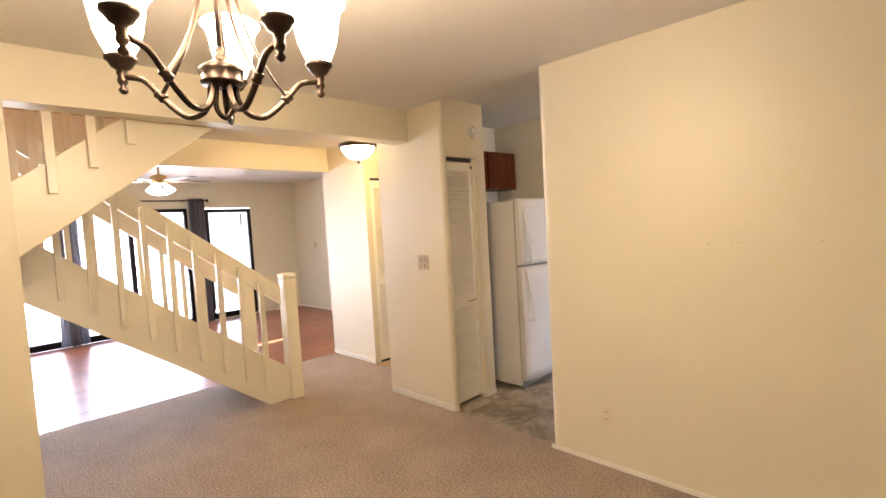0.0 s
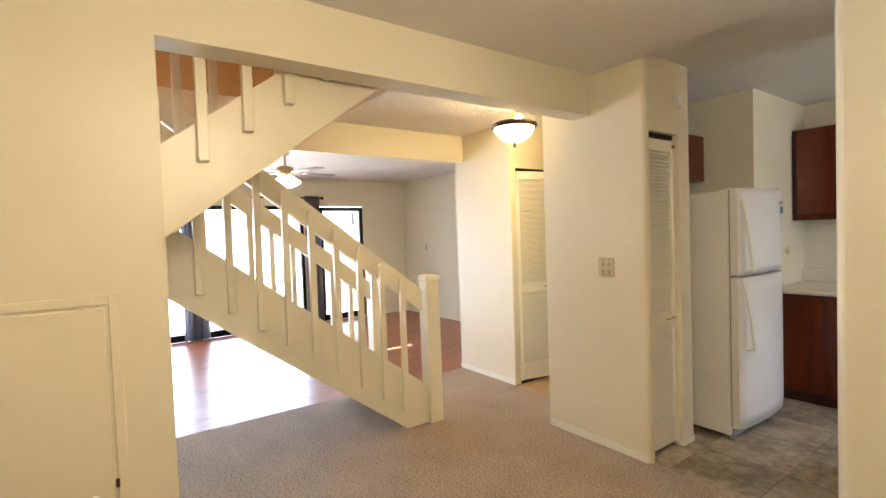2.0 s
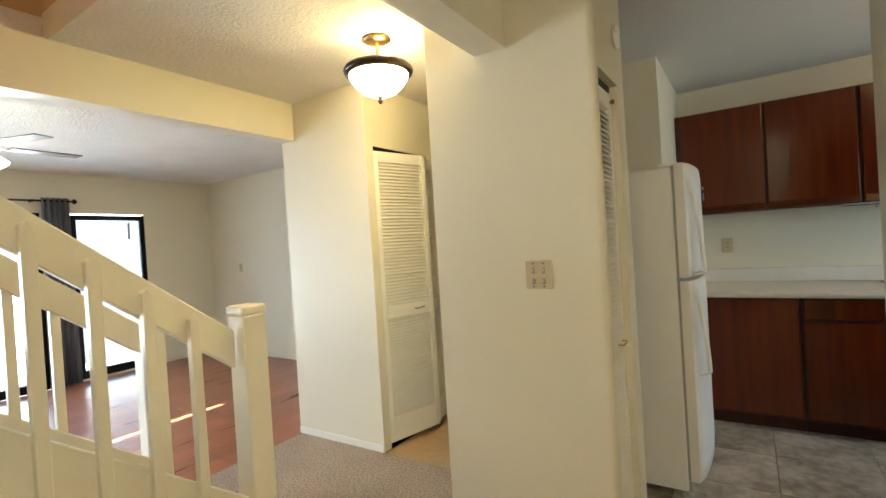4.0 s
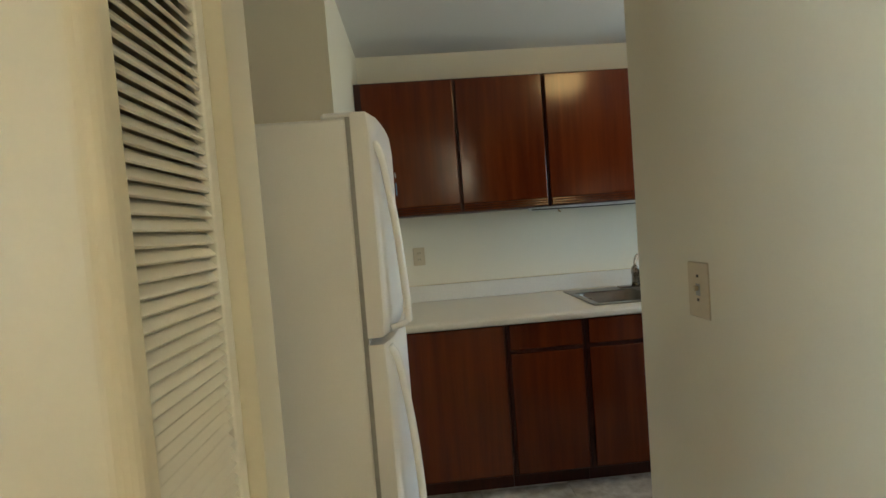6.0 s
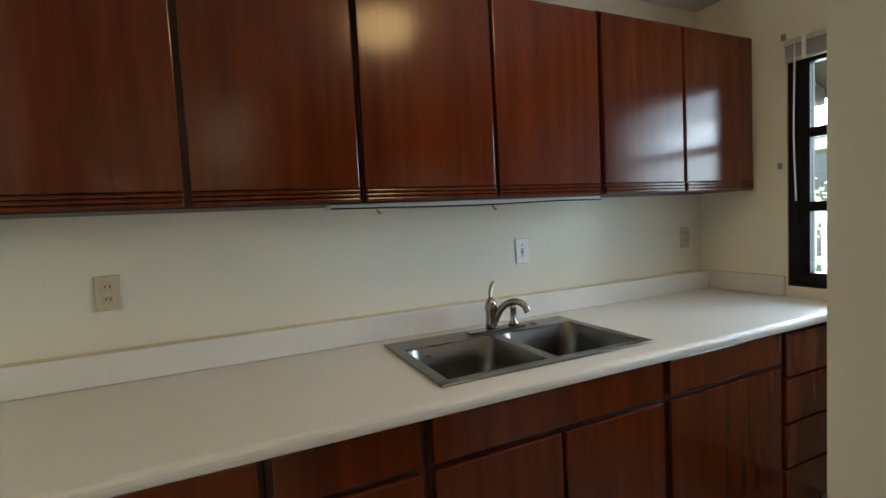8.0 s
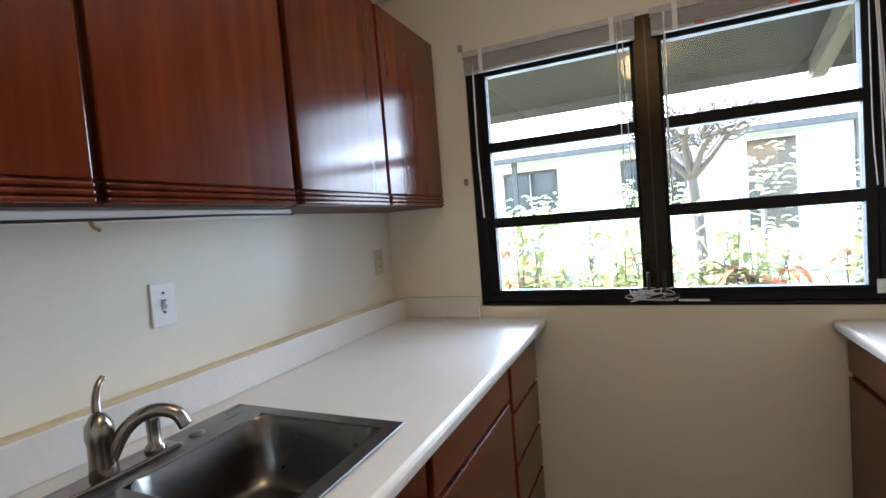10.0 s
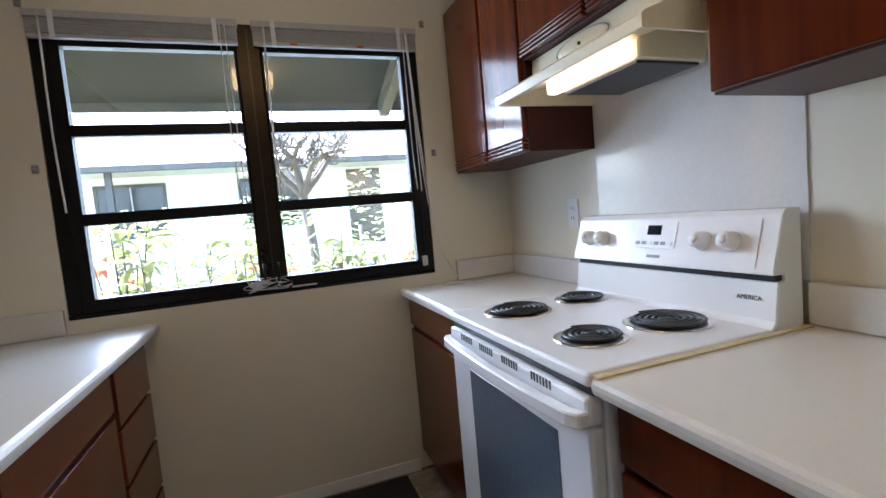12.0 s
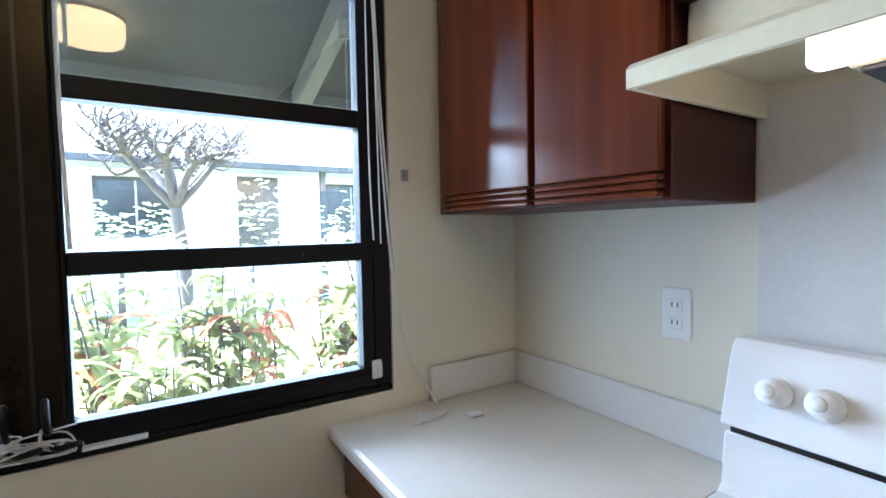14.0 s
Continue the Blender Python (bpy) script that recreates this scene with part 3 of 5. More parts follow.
# low access door under the stairs
a = thing("access_door", (XH, -2.98, 0.0), "cream painted low access door with a round knob, closed", "cupboard door")
part("door_panel", box(XH, XH + 0.012, -3.28, -2.705, 0.12, 1.235, 0.003), WALL, a)
for y0, y1, z0, z1 in ((-2.695, -2.662, 0.10, 1.275), (-3.325, -3.29, 0.10, 1.275), (-3.29, -2.695, 1.243, 1.275), (-3.29, -2.695, 0.08, 0.112)):
    part("casing", box(XH, XH + 0.010, y0, y1, z0, z1, 0.003), WALL, a)
part("knob", lathe([(0.012, 0.0), (0.010, 0.016), (0.019, 0.024), (0.022, 0.034), (0.016, 0.044), (0.0, 0.046)], (XH + 0.012, -2.76, 0.60), 18, Matrix.Rotation(radians(90), 4, "Y")), TRIMW, a, "round white knob")
part("hinge", box(XH + 0.010, XH + 0.016, -2.70, -2.69, 0.62, 0.65, 0.001), BRONZE, a)

# ---------------------------------------------------------------- staircase
SL = 0.755
X1, X2 = -4.58, -5.44     # near and far side of the lower flight


def bot(y):
    return SL * (-0.93 - y)


stair = thing("staircase", (-4.6, -1.6, 0.0), "white painted open staircase with square balusters", "stairs")
for xa, xb in ((X1 - 0.05, X1), (X2 - 0.05, X2)):
    part("stringer", prism([(-0.93, 0.0), (-0.74, 0.0), (-0.74, 0.285), (-2.62, bot(-2.62) + 0.43), (-2.62, bot(-2.62))], "x", xa, xb, 0.004), STAIRW, stair)
    part("handrail", prism([(-0.76, 0.86), (-0.76, 1.025), (-2.62, 1.025 + SL * 1.86), (-2.62, 0.86 + SL * 1.86)], "x", xa + 0.004, xb - 0.004, 0.006), STAIRW, stair)
for i in range(7):
    y = -0.86 - 0.24 * i
    part("tread", box(X2 + 0.002, X1 - 0.052, y - 0.25, y, bot(y) + 0.235, bot(y) + 0.275, 0.008), CARPET, stair, "carpeted tread")
for xa in (X1, X2 - 0.05):
    newel = part("newel", box(xa - 0.075, xa + 0.04, -0.745, -0.63, 0.0, 1.085, 0.005), STAIRW, stair)
    part("newel_cap", box(xa - 0.08, xa + 0.045, -0.75, -0.625, 1.085, 1.13, 0.012, 2), STAIRW, newel)
    for i in range(11):
        y = -0.95 - 0.1655 * i
        zb = 0.146 + SL * 0.995 * 0.1655 * i
        part("baluster", prism([(y - 0.02, zb), (y + 0.02, zb), (y + 0.02, 1.10 + SL * (-0.95 - y) + 0.0), (y, 1.125 + SL * (-0.95 - y)), (y - 0.02, 1.11 + SL * (-0.95 - y))], "x", xa + 0.001, xa + 0.036, 0.003), STAIRW, stair)
XU = -3.74


def ubot(y):
    return 1.475 + 0.75 * (y + 2.48)


part("landing", box(XL + 0.02, XHB - 0.02, -3.6, -2.6, 1.20, 1.40, 0.01), CARPET, stair, "carpeted half landing")
for xa in (XU - 0.05, -4.52):
    part("upper_stringer", prism([(-2.62, ubot(-2.62)), (-1.072, ubot(-1.072)), (-1.072, ubot(-1.072) + 0.375), (-2.62, ubot(-2.62) + 0.375)], "x", xa, xa + 0.05, 0.004), STAIRW, stair)
    part("upper_handrail", prism([(-2.62, ubot(-2.62) + 1.0), (-1.072, ubot(-1.072) + 1.0), (-1.072, ubot(-1.072) + 1.16), (-2.62, ubot(-2.62) + 1.16)], "x", xa + 0.004, xa + 0.046, 0.006), STAIRW, stair)
    for i in range(8):
        y = -2.35 + 0.18 * i
        part("upper_baluster", box(xa + 0.051, xa + 0.087, y - 0.021, y + 0.021, 1.77 + 0.77 * (y + 2.35), ubot(y) + 1.12, 0.003), STAIRW, stair)
for i in range(6):
    y = -2.55 + 0.24 * i
    part("upper_tread", box(-4.468, XU - 0.052, y, y + 0.25, ubot(y) + 0.215, ubot(y) + 0.255, 0.008), CARPET, stair, "carpeted tread")


# ---------------------------------------------------------------- chandelier
def chandelier(cx, cy, zb):
    t = thing("chandelier", (cx, cy, CZ), "five-arm bronze chandelier with lit frosted bell shades", "chandelier")
    part("canopy", lathe([(0.06, 2.44), (0.062, 2.425), (0.045, 2.405), (0.012, 2.395)], (cx, cy, 0), 24), BRONZE, t)
    part("stem", lathe([(0.006, zb + 0.15), (0.006, 2.40)], (cx, cy, 0), 10), BRONZE, t)
    part("hub", lathe([(0.0, zb + 0.082), (0.030, zb + 0.084), (0.050, zb + 0.088), (0.052, zb + 0.092), (0.049, zb + 0.096), (0.052, zb + 0.118), (0.054, zb + 0.124), (0.046, zb + 0.131), (0.026, zb + 0.142), (0.012, zb + 0.148), (0.016, zb + 0.155), (0.008, zb + 0.165), (0.012, zb + 0.172), (0.006, zb + 0.182)], (cx, cy, 0), 26), BRONZE, t)
    part("loop", rod([(cx, cy - 0.014, zb + 0.085), (cx, cy - 0.019, zb + 0.03), (cx, cy, zb + 0.006), (cx, cy + 0.019, zb + 0.03), (cx, cy + 0.014, zb + 0.085)], 0.0065, 8), BRONZE, t)
    for k in range(5):
        ang = radians(78.6 + 72 * k)
        c, s = math.cos(ang), math.sin(ang)

        def at(r, z):
            return (cx + r * c, cy + r * s, zb + z)
        arm = part("arm", rod([at(0.030, 0.085), at(0.036, 0.05), at(0.058, 0.020), at(0.095, 0.014), at(0.13, 0.038), at(0.165, 0.075), at(0.20, 0.112), at(0.245, 0.124)], 0.0078, 8), BRONZE, t)
        part("collar", lathe([(0.009, -0.014), (0.0135, -0.009), (0.011, 0.0), (0.0135, 0.009), (0.009, 0.014)], at(0.160, 0.070), 12, Matrix.Rotation(ang, 4, "Z") @ Matrix.Rotation(radians(46), 4, "Y")), BRONZE, arm)
        part("scroll", rod([at(0.158, 0.073), at(0.115, 0.135), at(0.072, 0.22), at(0.04, 0.34), at(0.012, 0.52)], 0.006, 6, flat=0.6), BRONZE, t)
        bx_, by_ = cx + 0.255 * c, cy + 0.255 * s
        cup = part("cup", lathe([(0.0, zb + 0.080), (0.008, zb + 0.084), (0.012, zb + 0.092), (0.006, zb + 0.101), (0.011, zb + 0.108), (0.013, zb + 0.116), (0.010, zb + 0.124), (0.013, zb + 0.132), (0.012, zb + 0.140), (0.023, zb + 0.148), (0.031, zb + 0.162), (0.037, zb + 0.166), (0.037, zb + 0.174), (0.030, zb + 0.178)], (bx_, by_, 0), 20), BRONZE, t)
        part("shade", lathe([(0.028, zb + 0.176), (0.040, zb + 0.199), (0.053, zb + 0.234), (0.060, zb + 0.274), (0.066, zb + 0.309), (0.076, zb + 0.330), (0.084, zb + 0.337), (0.081, zb + 0.341), (0.062, zb + 0.309), (0.0, zb + 0.224)], (bx_, by_, 0), 28), SHADEGLOW, t, "lit frosted glass bell shade")
    return t


chandelier(-1.85, -2.20, 1.803)

# semi-flush hall lamp
h = thing("hall_ceiling_lamp", (-4.27, -0.05, CZ), "semi-flush hall lamp with a lit alabaster bowl and bronze rim", "ceiling lamp")
part("canopy", lathe([(0.070, CZ), (0.075, CZ - 0.012), (0.055, CZ - 0.022), (0.015, CZ - 0.026)], (-4.27, -0.05, 0), 28), BRASS, h)
part("stem", lathe([(0.008, 2.24), (0.008, CZ - 0.02)], (-4.27, -0.05, 0), 10), BRASS, h)
part("rim", lathe([(0.150, 2.245), (0.176, 2.250), (0.182, 2.268), (0.172, 2.285), (0.150, 2.288)], (-4.27, -0.05, 0), 40), BRONZE, h)
part("bowl", lathe([(0.0, 2.135), (0.045, 2.139), (0.09, 2.158), (0.125, 2.19), (0.148, 2.225), (0.156, 2.25), (0.15, 2.262), (0.0, 2.255)], (-4.27, -0.05, 0), 40), BOWLGLOW, h, "lit alabaster glass bowl")
part("bulb", lathe([(0.0, 2.285), (0.02, 2.288), (0.032, 2.305), (0.028, 2.325), (0.014, 2.342), (0.0, 2.344)], (-4.22, -0.05, 0), 16), BULBGLOW, h, "lit lamp bulb above the bowl")
part("finial", lathe([(0.0, 2.095), (0.008, 2.10), (0.014, 2.112), (0.008, 2.122), (0.016, 2.132), (0.010, 2.14)], (-4.27, -0.05, 0), 16), BRONZE, h)

# kitchen drum lamp
k = thing("kitchen_ceiling_lamp", (-1.64, 1.20, CK), "round flush kitchen ceiling lamp, lit", "ceiling lamp")
part("base", lathe([(0.15, CK - 0.015), (0.16, CK - 0.012), (0.16, CK)], (-1.64, 1.20, 0), 36), BRASS, k)
part("drum", lathe([(0.0, 2.330), (0.10, 2.333), (0.145, 2.350), (0.155, 2.385), (0.155, 2.454), (0.0, 2.455)], (-1.64, 1.20, 0), 36), DRUMGLOW, k, "lit ribbed glass drum")

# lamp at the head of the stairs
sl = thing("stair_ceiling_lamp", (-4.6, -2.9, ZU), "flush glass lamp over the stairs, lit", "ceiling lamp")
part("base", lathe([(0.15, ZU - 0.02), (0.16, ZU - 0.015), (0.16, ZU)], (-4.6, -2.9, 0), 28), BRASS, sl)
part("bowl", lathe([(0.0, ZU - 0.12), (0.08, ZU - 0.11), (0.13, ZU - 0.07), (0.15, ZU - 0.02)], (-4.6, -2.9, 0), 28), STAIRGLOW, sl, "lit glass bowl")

# ---------------------------------------------------------------- refrigerator
FY0, FY1 = 0.592, 1.325
f = thing("refrigerator", (-3.3, 0.96, 0.0), "white top-freezer refrigerator with bowed doors", "refrigerator")
part("body", box(-3.70, -2.998, FY0, FY1, 0.045, 1.655, 0.008, 2), PEBBLE, f, "pebbled white steel case")
part("grille", box(-3.04, -2.985, FY0 + 0.02, FY1 - 0.02, 0.035, 0.09, 0.004), GREYPL, f)


def bowed(z0, z1, bulge=0.028):
    """A door whose front bows outwards along its height."""
    bm = bmesh.new()
    ny, nz = 10, 12
    xb = -2.985
    grid = []
    for j in range(nz + 1):
        row = []
        for i in range(ny + 1):
            u = i / ny * 2 - 1
            w = j / nz * 2 - 1
            edge = max(0, abs(u) - 0.93) / 0.07
            edz = max(0, abs(w) - 0.97) / 0.03
            x = xb + 0.052 + bulge * (1 - u * u) - 0.010 * edge ** 2 - 0.004 * edz ** 2
            row.append(bm.verts.new((x, FY0 + 0.002 + (FY1 - FY0 - 0.004) * i / ny, z0 + (z1 - z0) * j / nz)))
        grid.append(row)
    back = [[bm.verts.new((xb, v.co.y, v.co.z)) for v in row] for row in grid]
    for j in range(nz):
        for i in range(ny):
            bm.faces.new((grid[j][i], grid[j][i + 1], grid[j + 1][i + 1], grid[j + 1][i])).smooth = True
            bm.faces.new((back[j][i], back[j + 1][i], back[j + 1][i + 1], back[j][i + 1]))
    for j in range(nz):
        for i in (0, ny):
            bm.faces.new((grid[j][i], grid[j + 1][i], back[j + 1][i], back[j][i]))
    for i in range(ny):
        for j in (0, nz):
            bm.faces.new((grid[j][i], grid[j][i + 1], back[j][i + 1], back[j][i]))
    bmesh.ops.recalc_face_normals(bm, faces=bm.faces)
    return bm


fz = part("freezer_door", bowed(1.106, 1.668), PEBBLE, f)
fd = part("fridge_door", bowed(0.10, 1.088), PEBBLE, f)
part("gasket", box(-2.998, -2.984, FY0 + 0.012, FY1 - 0.012, 0.10, 1.66), GREYPL, f)
for dr, z0, z1 in ((fz, 1.116, 1.60), (fd, 0.62, 1.075)):
    lo, hi = (z0, z1)
    part("handle", rod([(-2.935, FY0 + 0.040, hi), (-2.915, FY0 + 0.046, hi - 0.05), (-2.893, FY0 + 0.060, (lo + hi) / 2), (-2.882, FY0 + 0.072, lo + 0.04), (-2.888, FY0 + 0.074, lo + 0.012), (-2.93, FY0 + 0.060, lo)], 0.0085, 8, flat=1.4), ENAMEL, dr, "white bowed handle")
part("handle_screw", lathe([(0.006, 0), (0.006, 0.003), (0, 0.0035)], (-2.925, FY0 + 0.057, 1.585), 10, Matrix.Rotation(radians(90), 4, "Y")), BLACKPL, fz)
part("hinge_cover", box(-3.03, -2.95, FY1 - 0.10, FY1 - 0.02, 1.655, 1.685, 0.008), ENAMEL, f)
part("hinge_cover", box(-3.06, -2.96, FY0 + 0.02, FY0 + 0.07, 1.655, 1.675, 0.008), ENAMEL, f)
part("foot", lathe([(0.018, 0.0), (0.018, 0.03), (0.008, 0.035), (0.008, 0.05)], (-3.02, FY0 + 0.05, 0), 12), GREYPL, f)
part("foot", lathe([(0.018, 0.0), (0.018, 0.03), (0.008, 0.035), (0.008, 0.05)], (-3.02, FY1 - 0.05, 0), 12), GREYPL, f)
part("foot", lathe([(0.018, 0.0), (0.018, 0.03), (0.008, 0.035), (0.008, 0.05)], (-3.62, 0.96, 0), 12), GREYPL, f)
part("sticker", box(-2.908, -2.9055, 1.20, 1.235, 1.505, 1.55), BLUE, fz, "small blue energy sticker")
part("sticker_label", box(-2.908, -2.9055, 1.165, 1.235, 1.57, 1.585), GREYPL, fz)
dish = thing("white_dish", (-3.45, 0.72, 1.655), "white dish lying on top of the refrigerator", "dish")
part("bowl", lathe([(0.05, 1.655), (0.09, 1.668), (0.11, 1.684), (0.107, 1.686), (0.08, 1.67), (0.0, 1.664)], (-3.45, 0.72, 0), 28), ENAMEL, dish)


# ---------------------------------------------------------------- cabinets
def fluted(bm, x0, x1, ya, yb, z0, z1):
    """Three rounded reeds along the foot of a door."""
    n = 3
    hh = (z1 - z0) / n
    for i in range(n):
        bx(bm, x0, x1, ya, yb, z0 + i * hh + 0.001, z0 + (i + 1) * hh - 0.001, hh * 0.38, 2)
    return bm


def upper_cabinet(x0, x1, cuts, yback, yfront, z0, z1, sgn, label, group, reeds=True, endstile=0.0):
    """A wall cabinet against yback whose doors face sgn along y."""
    t = thing("wall_cabinet", ((x0 + x1) / 2, yback, z0), label, "cabinet", group)
    body = yfront - sgn * 0.022
    part("body", box(x0, x1, yback, body, z0, z1, 0.002), DARKWOOD, t)
    for i, (a0, a1) in enumerate(zip(cuts, cuts[1:])):
        g = 0.0085
        zd0 = z0 + 0.004
        dr = part("door", box(a0 + g, a1 - g, body + sgn * 0.001, yfront, zd0 + (0.044 if reeds else 0), z1 - 0.012, 0.004, 2), CHERRY, t)
        if reeds:
            part("moulding", fluted(bmesh.new(), a0 + g, a1 - g, body + sgn * 0.001, yfront + sgn * 0.004, zd0, zd0 + 0.042), CHERRY, dr)
    return t


ZB, ZT = 1.447, 2.215
upper_cabinet(-1.015, 0.018, [-1.015, -0.516, -0.006], YS, 2.106, ZB, ZT, -1, "glossy cherry wall cabinet by the window, two closed doors", "cabinets over the sink")
upper_cabinet(-2.055, -1.017, [-2.055, -1.535, -1.017], YS, 2.115, ZB, ZT, -1, "glossy cherry wall cabinet above the sink, two closed doors", "cabinets over the sink")
upper_cabinet(-3.138, -2.057, [-3.11, -2.570, -2.057], YS, 2.118, ZB, ZT, -1, "dark cherry wall cabinet by the refrigerator, two closed doors", "cabinets over the sink")
upper_cabinet(-0.690, 0.018, [-0.690, -0.385, -0.012], 0.0, 0.306, ZB, ZT, 1, "glossy cherry wall cabinet between window and range hood", "cabinets over the range")
upper_cabinet(-1.436, -0.692, [-1.436, -1.062, -0.692], 0.0, 0.306, 1.765, ZT, 1, "short cherry wall cabinet above the range hood", "cabinets over the range")
upper_cabinet(-2.165, -1.438, [-2.165, -1.800, -1.438], 0.0, 0.306, ZB, ZT, 1, "dark cherry wall cabinet beside the range hood", "cabinets over the range", reeds=False)
fc = thing("wall_cabinet", (XR + 0.10, 0.9, 1.80), "red-brown wall cabinet above the refrigerator", "cabinet")
part("body", box(XR + 0.10, -3.52, 0.455, 1.365, 1.80, 2.17, 0.002), DARKWOOD, fc)
part("door", box(-3.519, -3.50, 0.46, 0.90, 1.80, 2.165, 0.003), CHERRY, fc)
part("door", box(-3.519, -3.50, 0.915, 1.355, 1.80, 2.165, 0.003), CHERRY, fc)

# tube clip and strip below the cabinets over the sink
u = thing("under_cabinet_strip", (-1.5, 2.39, ZB), "old white light strip fixed under the cabinets", "light strip")
part("channel", box(-2.15, -0.95, 2.20, 2.28, ZB - 0.020, ZB, 0.003), WHITEPL, u)
part("clip", rod([(-1.50, 2.22, ZB - 0.018), (-1.50, 2.21, ZB - 0.032), (-1.49, 2.205, ZB - 0.040)], 0.004, 6), BRASS, u)
part("clip", rod([(-1.98, 2.22, ZB - 0.018), (-1.98, 2.21, ZB - 0.030), (-1.97, 2.205, ZB - 0.036)], 0.004, 6), BRASS, u)
part("wire", rod([(-2.15, 2.195, ZB - 0.014), (-1.6, 2.193, ZB - 0.020), (-1.2, 2.195, ZB - 0.015), (-0.95, 2.195, ZB - 0.016)], 0.003, 6), BLACKPL, u)


def base_cabinet(x0, x1, yback, yfront, fronts, sgn, label, group):
    """A floor cabinet: fronts are (x0, x1, z0, z1)."""
    t = thing("base_cabinet", ((x0 + x1) / 2, yback, 0.0), label, "cabinet", group)
    fr = yfront - sgn * 0.020
    top_z = 0.70 if "sink base" in label else 0.868
    part("body", box(x0, x1, yback, fr, 0.09, top_z, 0.002), DARKWOOD, t)
    if top_z < 0.8:
        part("face_rail", box(x0, x1, fr - sgn * 0.02, fr, top_z + 0.001, 0.868), DARKWOOD, t)
    part("toe_kick", box(x0, x1, yback, fr - sgn * 0.06, 0.0, 0.089), DARKWOOD, t)
    for a0, a1, z0, z1 in fronts:
        nm = "drawer_front" if z1 - z0 < 0.25 else "door"
        part(nm, box(a0, a1, fr + sgn * 0.001, yfront, z0, z1, 0.004, 2), CHERRY, t)
    return t


base_cabinet(-0.487, -0.06, YS, 1.70, [(-0.475, -0.085, 0.10 + i * 0.19, 0.10 + i * 0.19 + 0.177) for i in range(4)], -1, "cherry base cabinet with a stack of four drawers", "cabinets under the sink counter")
base_cabinet(-1.150, -0.489, YS, 1.70, [(-1.135, -0.505, 0.735, 0.860), (-1.135, -0.505, 0.105, 0.715)], -1, "cherry base cabinet with one drawer and a wide door", "cabinets under the sink counter")
base_cabinet(-2.040, -1.152, YS, 1.70, [(-2.025, -1.170, 0.735, 0.860), (-2.025, -1.605, 0.105, 0.715), (-1.590, -1.170, 0.105, 0.715)], -1, "cherry sink base cabinet with a false front and two doors", "cabinets under the sink counter")
base_cabinet(-2.440, -2.042, YS, 1.70, [(-2.425, -2.060, 0.735, 0.860), (-2.425, -2.060, 0.105, 0.715)], -1, "dark cherry base cabinet with one drawer and a door", "cabinets under the sink counter")
base_cabinet(-3.138, -2.442, YS, 1.70, [(-3.120, -2.455, 0.105, 0.860)], -1, "dark cherry base cabinet with a full-height panel", "cabinets under the sink counter")
base_cabinet(-0.684, 0.016, 0.0, 0.605, [(-0.674, -0.01, 0.735, 0.860), (-0.674, -0.01, 0.105, 0.715)], 1, "cherry base cabinet beside the range by the window", "cabinets beside the range")
base_cabinet(-2.165, -1.446, 0.0, 0.605, [(-2.15, -1.46, 0.735, 0.860), (-2.15, -1.46, 0.105, 0.715)], 1, "dark cherry base cabinet beside the range", "cabinets beside the range")

# ---------------------------------------------------------------- counters
SX0, SX1, SY0, SY1 = -1.968, -1.142, 1.757, 2.283


def nosed(x0, x1, yb, yf, sgn, label):
    """A laminate counter with a rounded front nosing."""
    prof = [(yb, 0.870), (yf - sgn * 0.012, 0.870), (yf - sgn * 0.003, 0.876), (yf, 0.888), (yf, 0.898), (yf - sgn * 0.004, 0.906), (yf - sgn * 0.014, 0.910), (yb, 0.910)]
    return prism(prof, "x", x0, x1)


ct = thing("worktop", (-1.5, YS, 0.87), "cream laminate worktop with a rounded edge, sink cut in", "worktop")
top = bmesh.new()
for p in ((-3.138, SX0 + 0.02), (SX1 - 0.02, 0.018)):
    join(top, nosed(p[0], p[1], YS - 0.002, 1.665, -1, ""))
join(top, nosed(SX0 + 0.02, SX1 - 0.02, SY0 + 0.02, 1.665, -1, ""))
bx(top, SX0 + 0.02, SX1 - 0.02, SY1 - 0.02, YS - 0.002, 0.870, 0.910)
bmesh.ops.remove_doubles(top, verts=top.verts, dist=0.0002)
part("top", top, COUNTER, ct)
part("splashback", box(-3.138, -0.003, YS - 0.075, YS - 0.055, 0.911, 1.012, 0.004, 2), SPLASH, ct)
part("end_splash", box(-0.002, 0.018, 1.972, YS - 0.055, 0.911, 1.012, 0.004, 2), SPLASH, ct)
part("caulk_line", box(-3.135, 0.018, YS - 0.054, YS - 0.001, 0.912, 1.009, 0.004), CAULK, ct, "yellowed caulk line")
ca = thing("worktop", (-0.32, 0.0, 0.87), "cream laminate worktop between window and range", "worktop")
part("top", nosed(-0.686, 0.018, 0.002, 0.635, 1, ""), COUNTER, ca)
part("splashback", box(-0.686, -0.003, 0.002, 0.022, 0.911, 1.012, 0.004, 2), SPLASH, ca)
part("end_splash", box(-0.002, 0.018, 0.002, 0.335, 0.911, 1.012, 0.004, 2), SPLASH, ca)
cb = thing("worktop", (-1.8, 0.0, 0.87), "cream laminate worktop beside the range", "worktop")
part("top", nosed(-2.165, -1.444, 0.002, 0.648, 1, ""), COUNTER, cb)
part("splashback", box(-2.165, -1.446, 0.002, 0.022, 0.911, 1.012, 0.004, 2), SPLASH, cb)
part("edge_trim", box(-1.464, -1.446, 0.03, 0.645, 0.910, 0.914, 0.0015), CAULK, cb, "yellowed metal edge strip")

# ---------------------------------------------------------------- sink and tap
sk = thing("kitchen_sink", ((SX0 + SX1) / 2, (SY0 + SY1) / 2, 0.91), "double-bowl stainless steel sink set in the worktop", "sink")


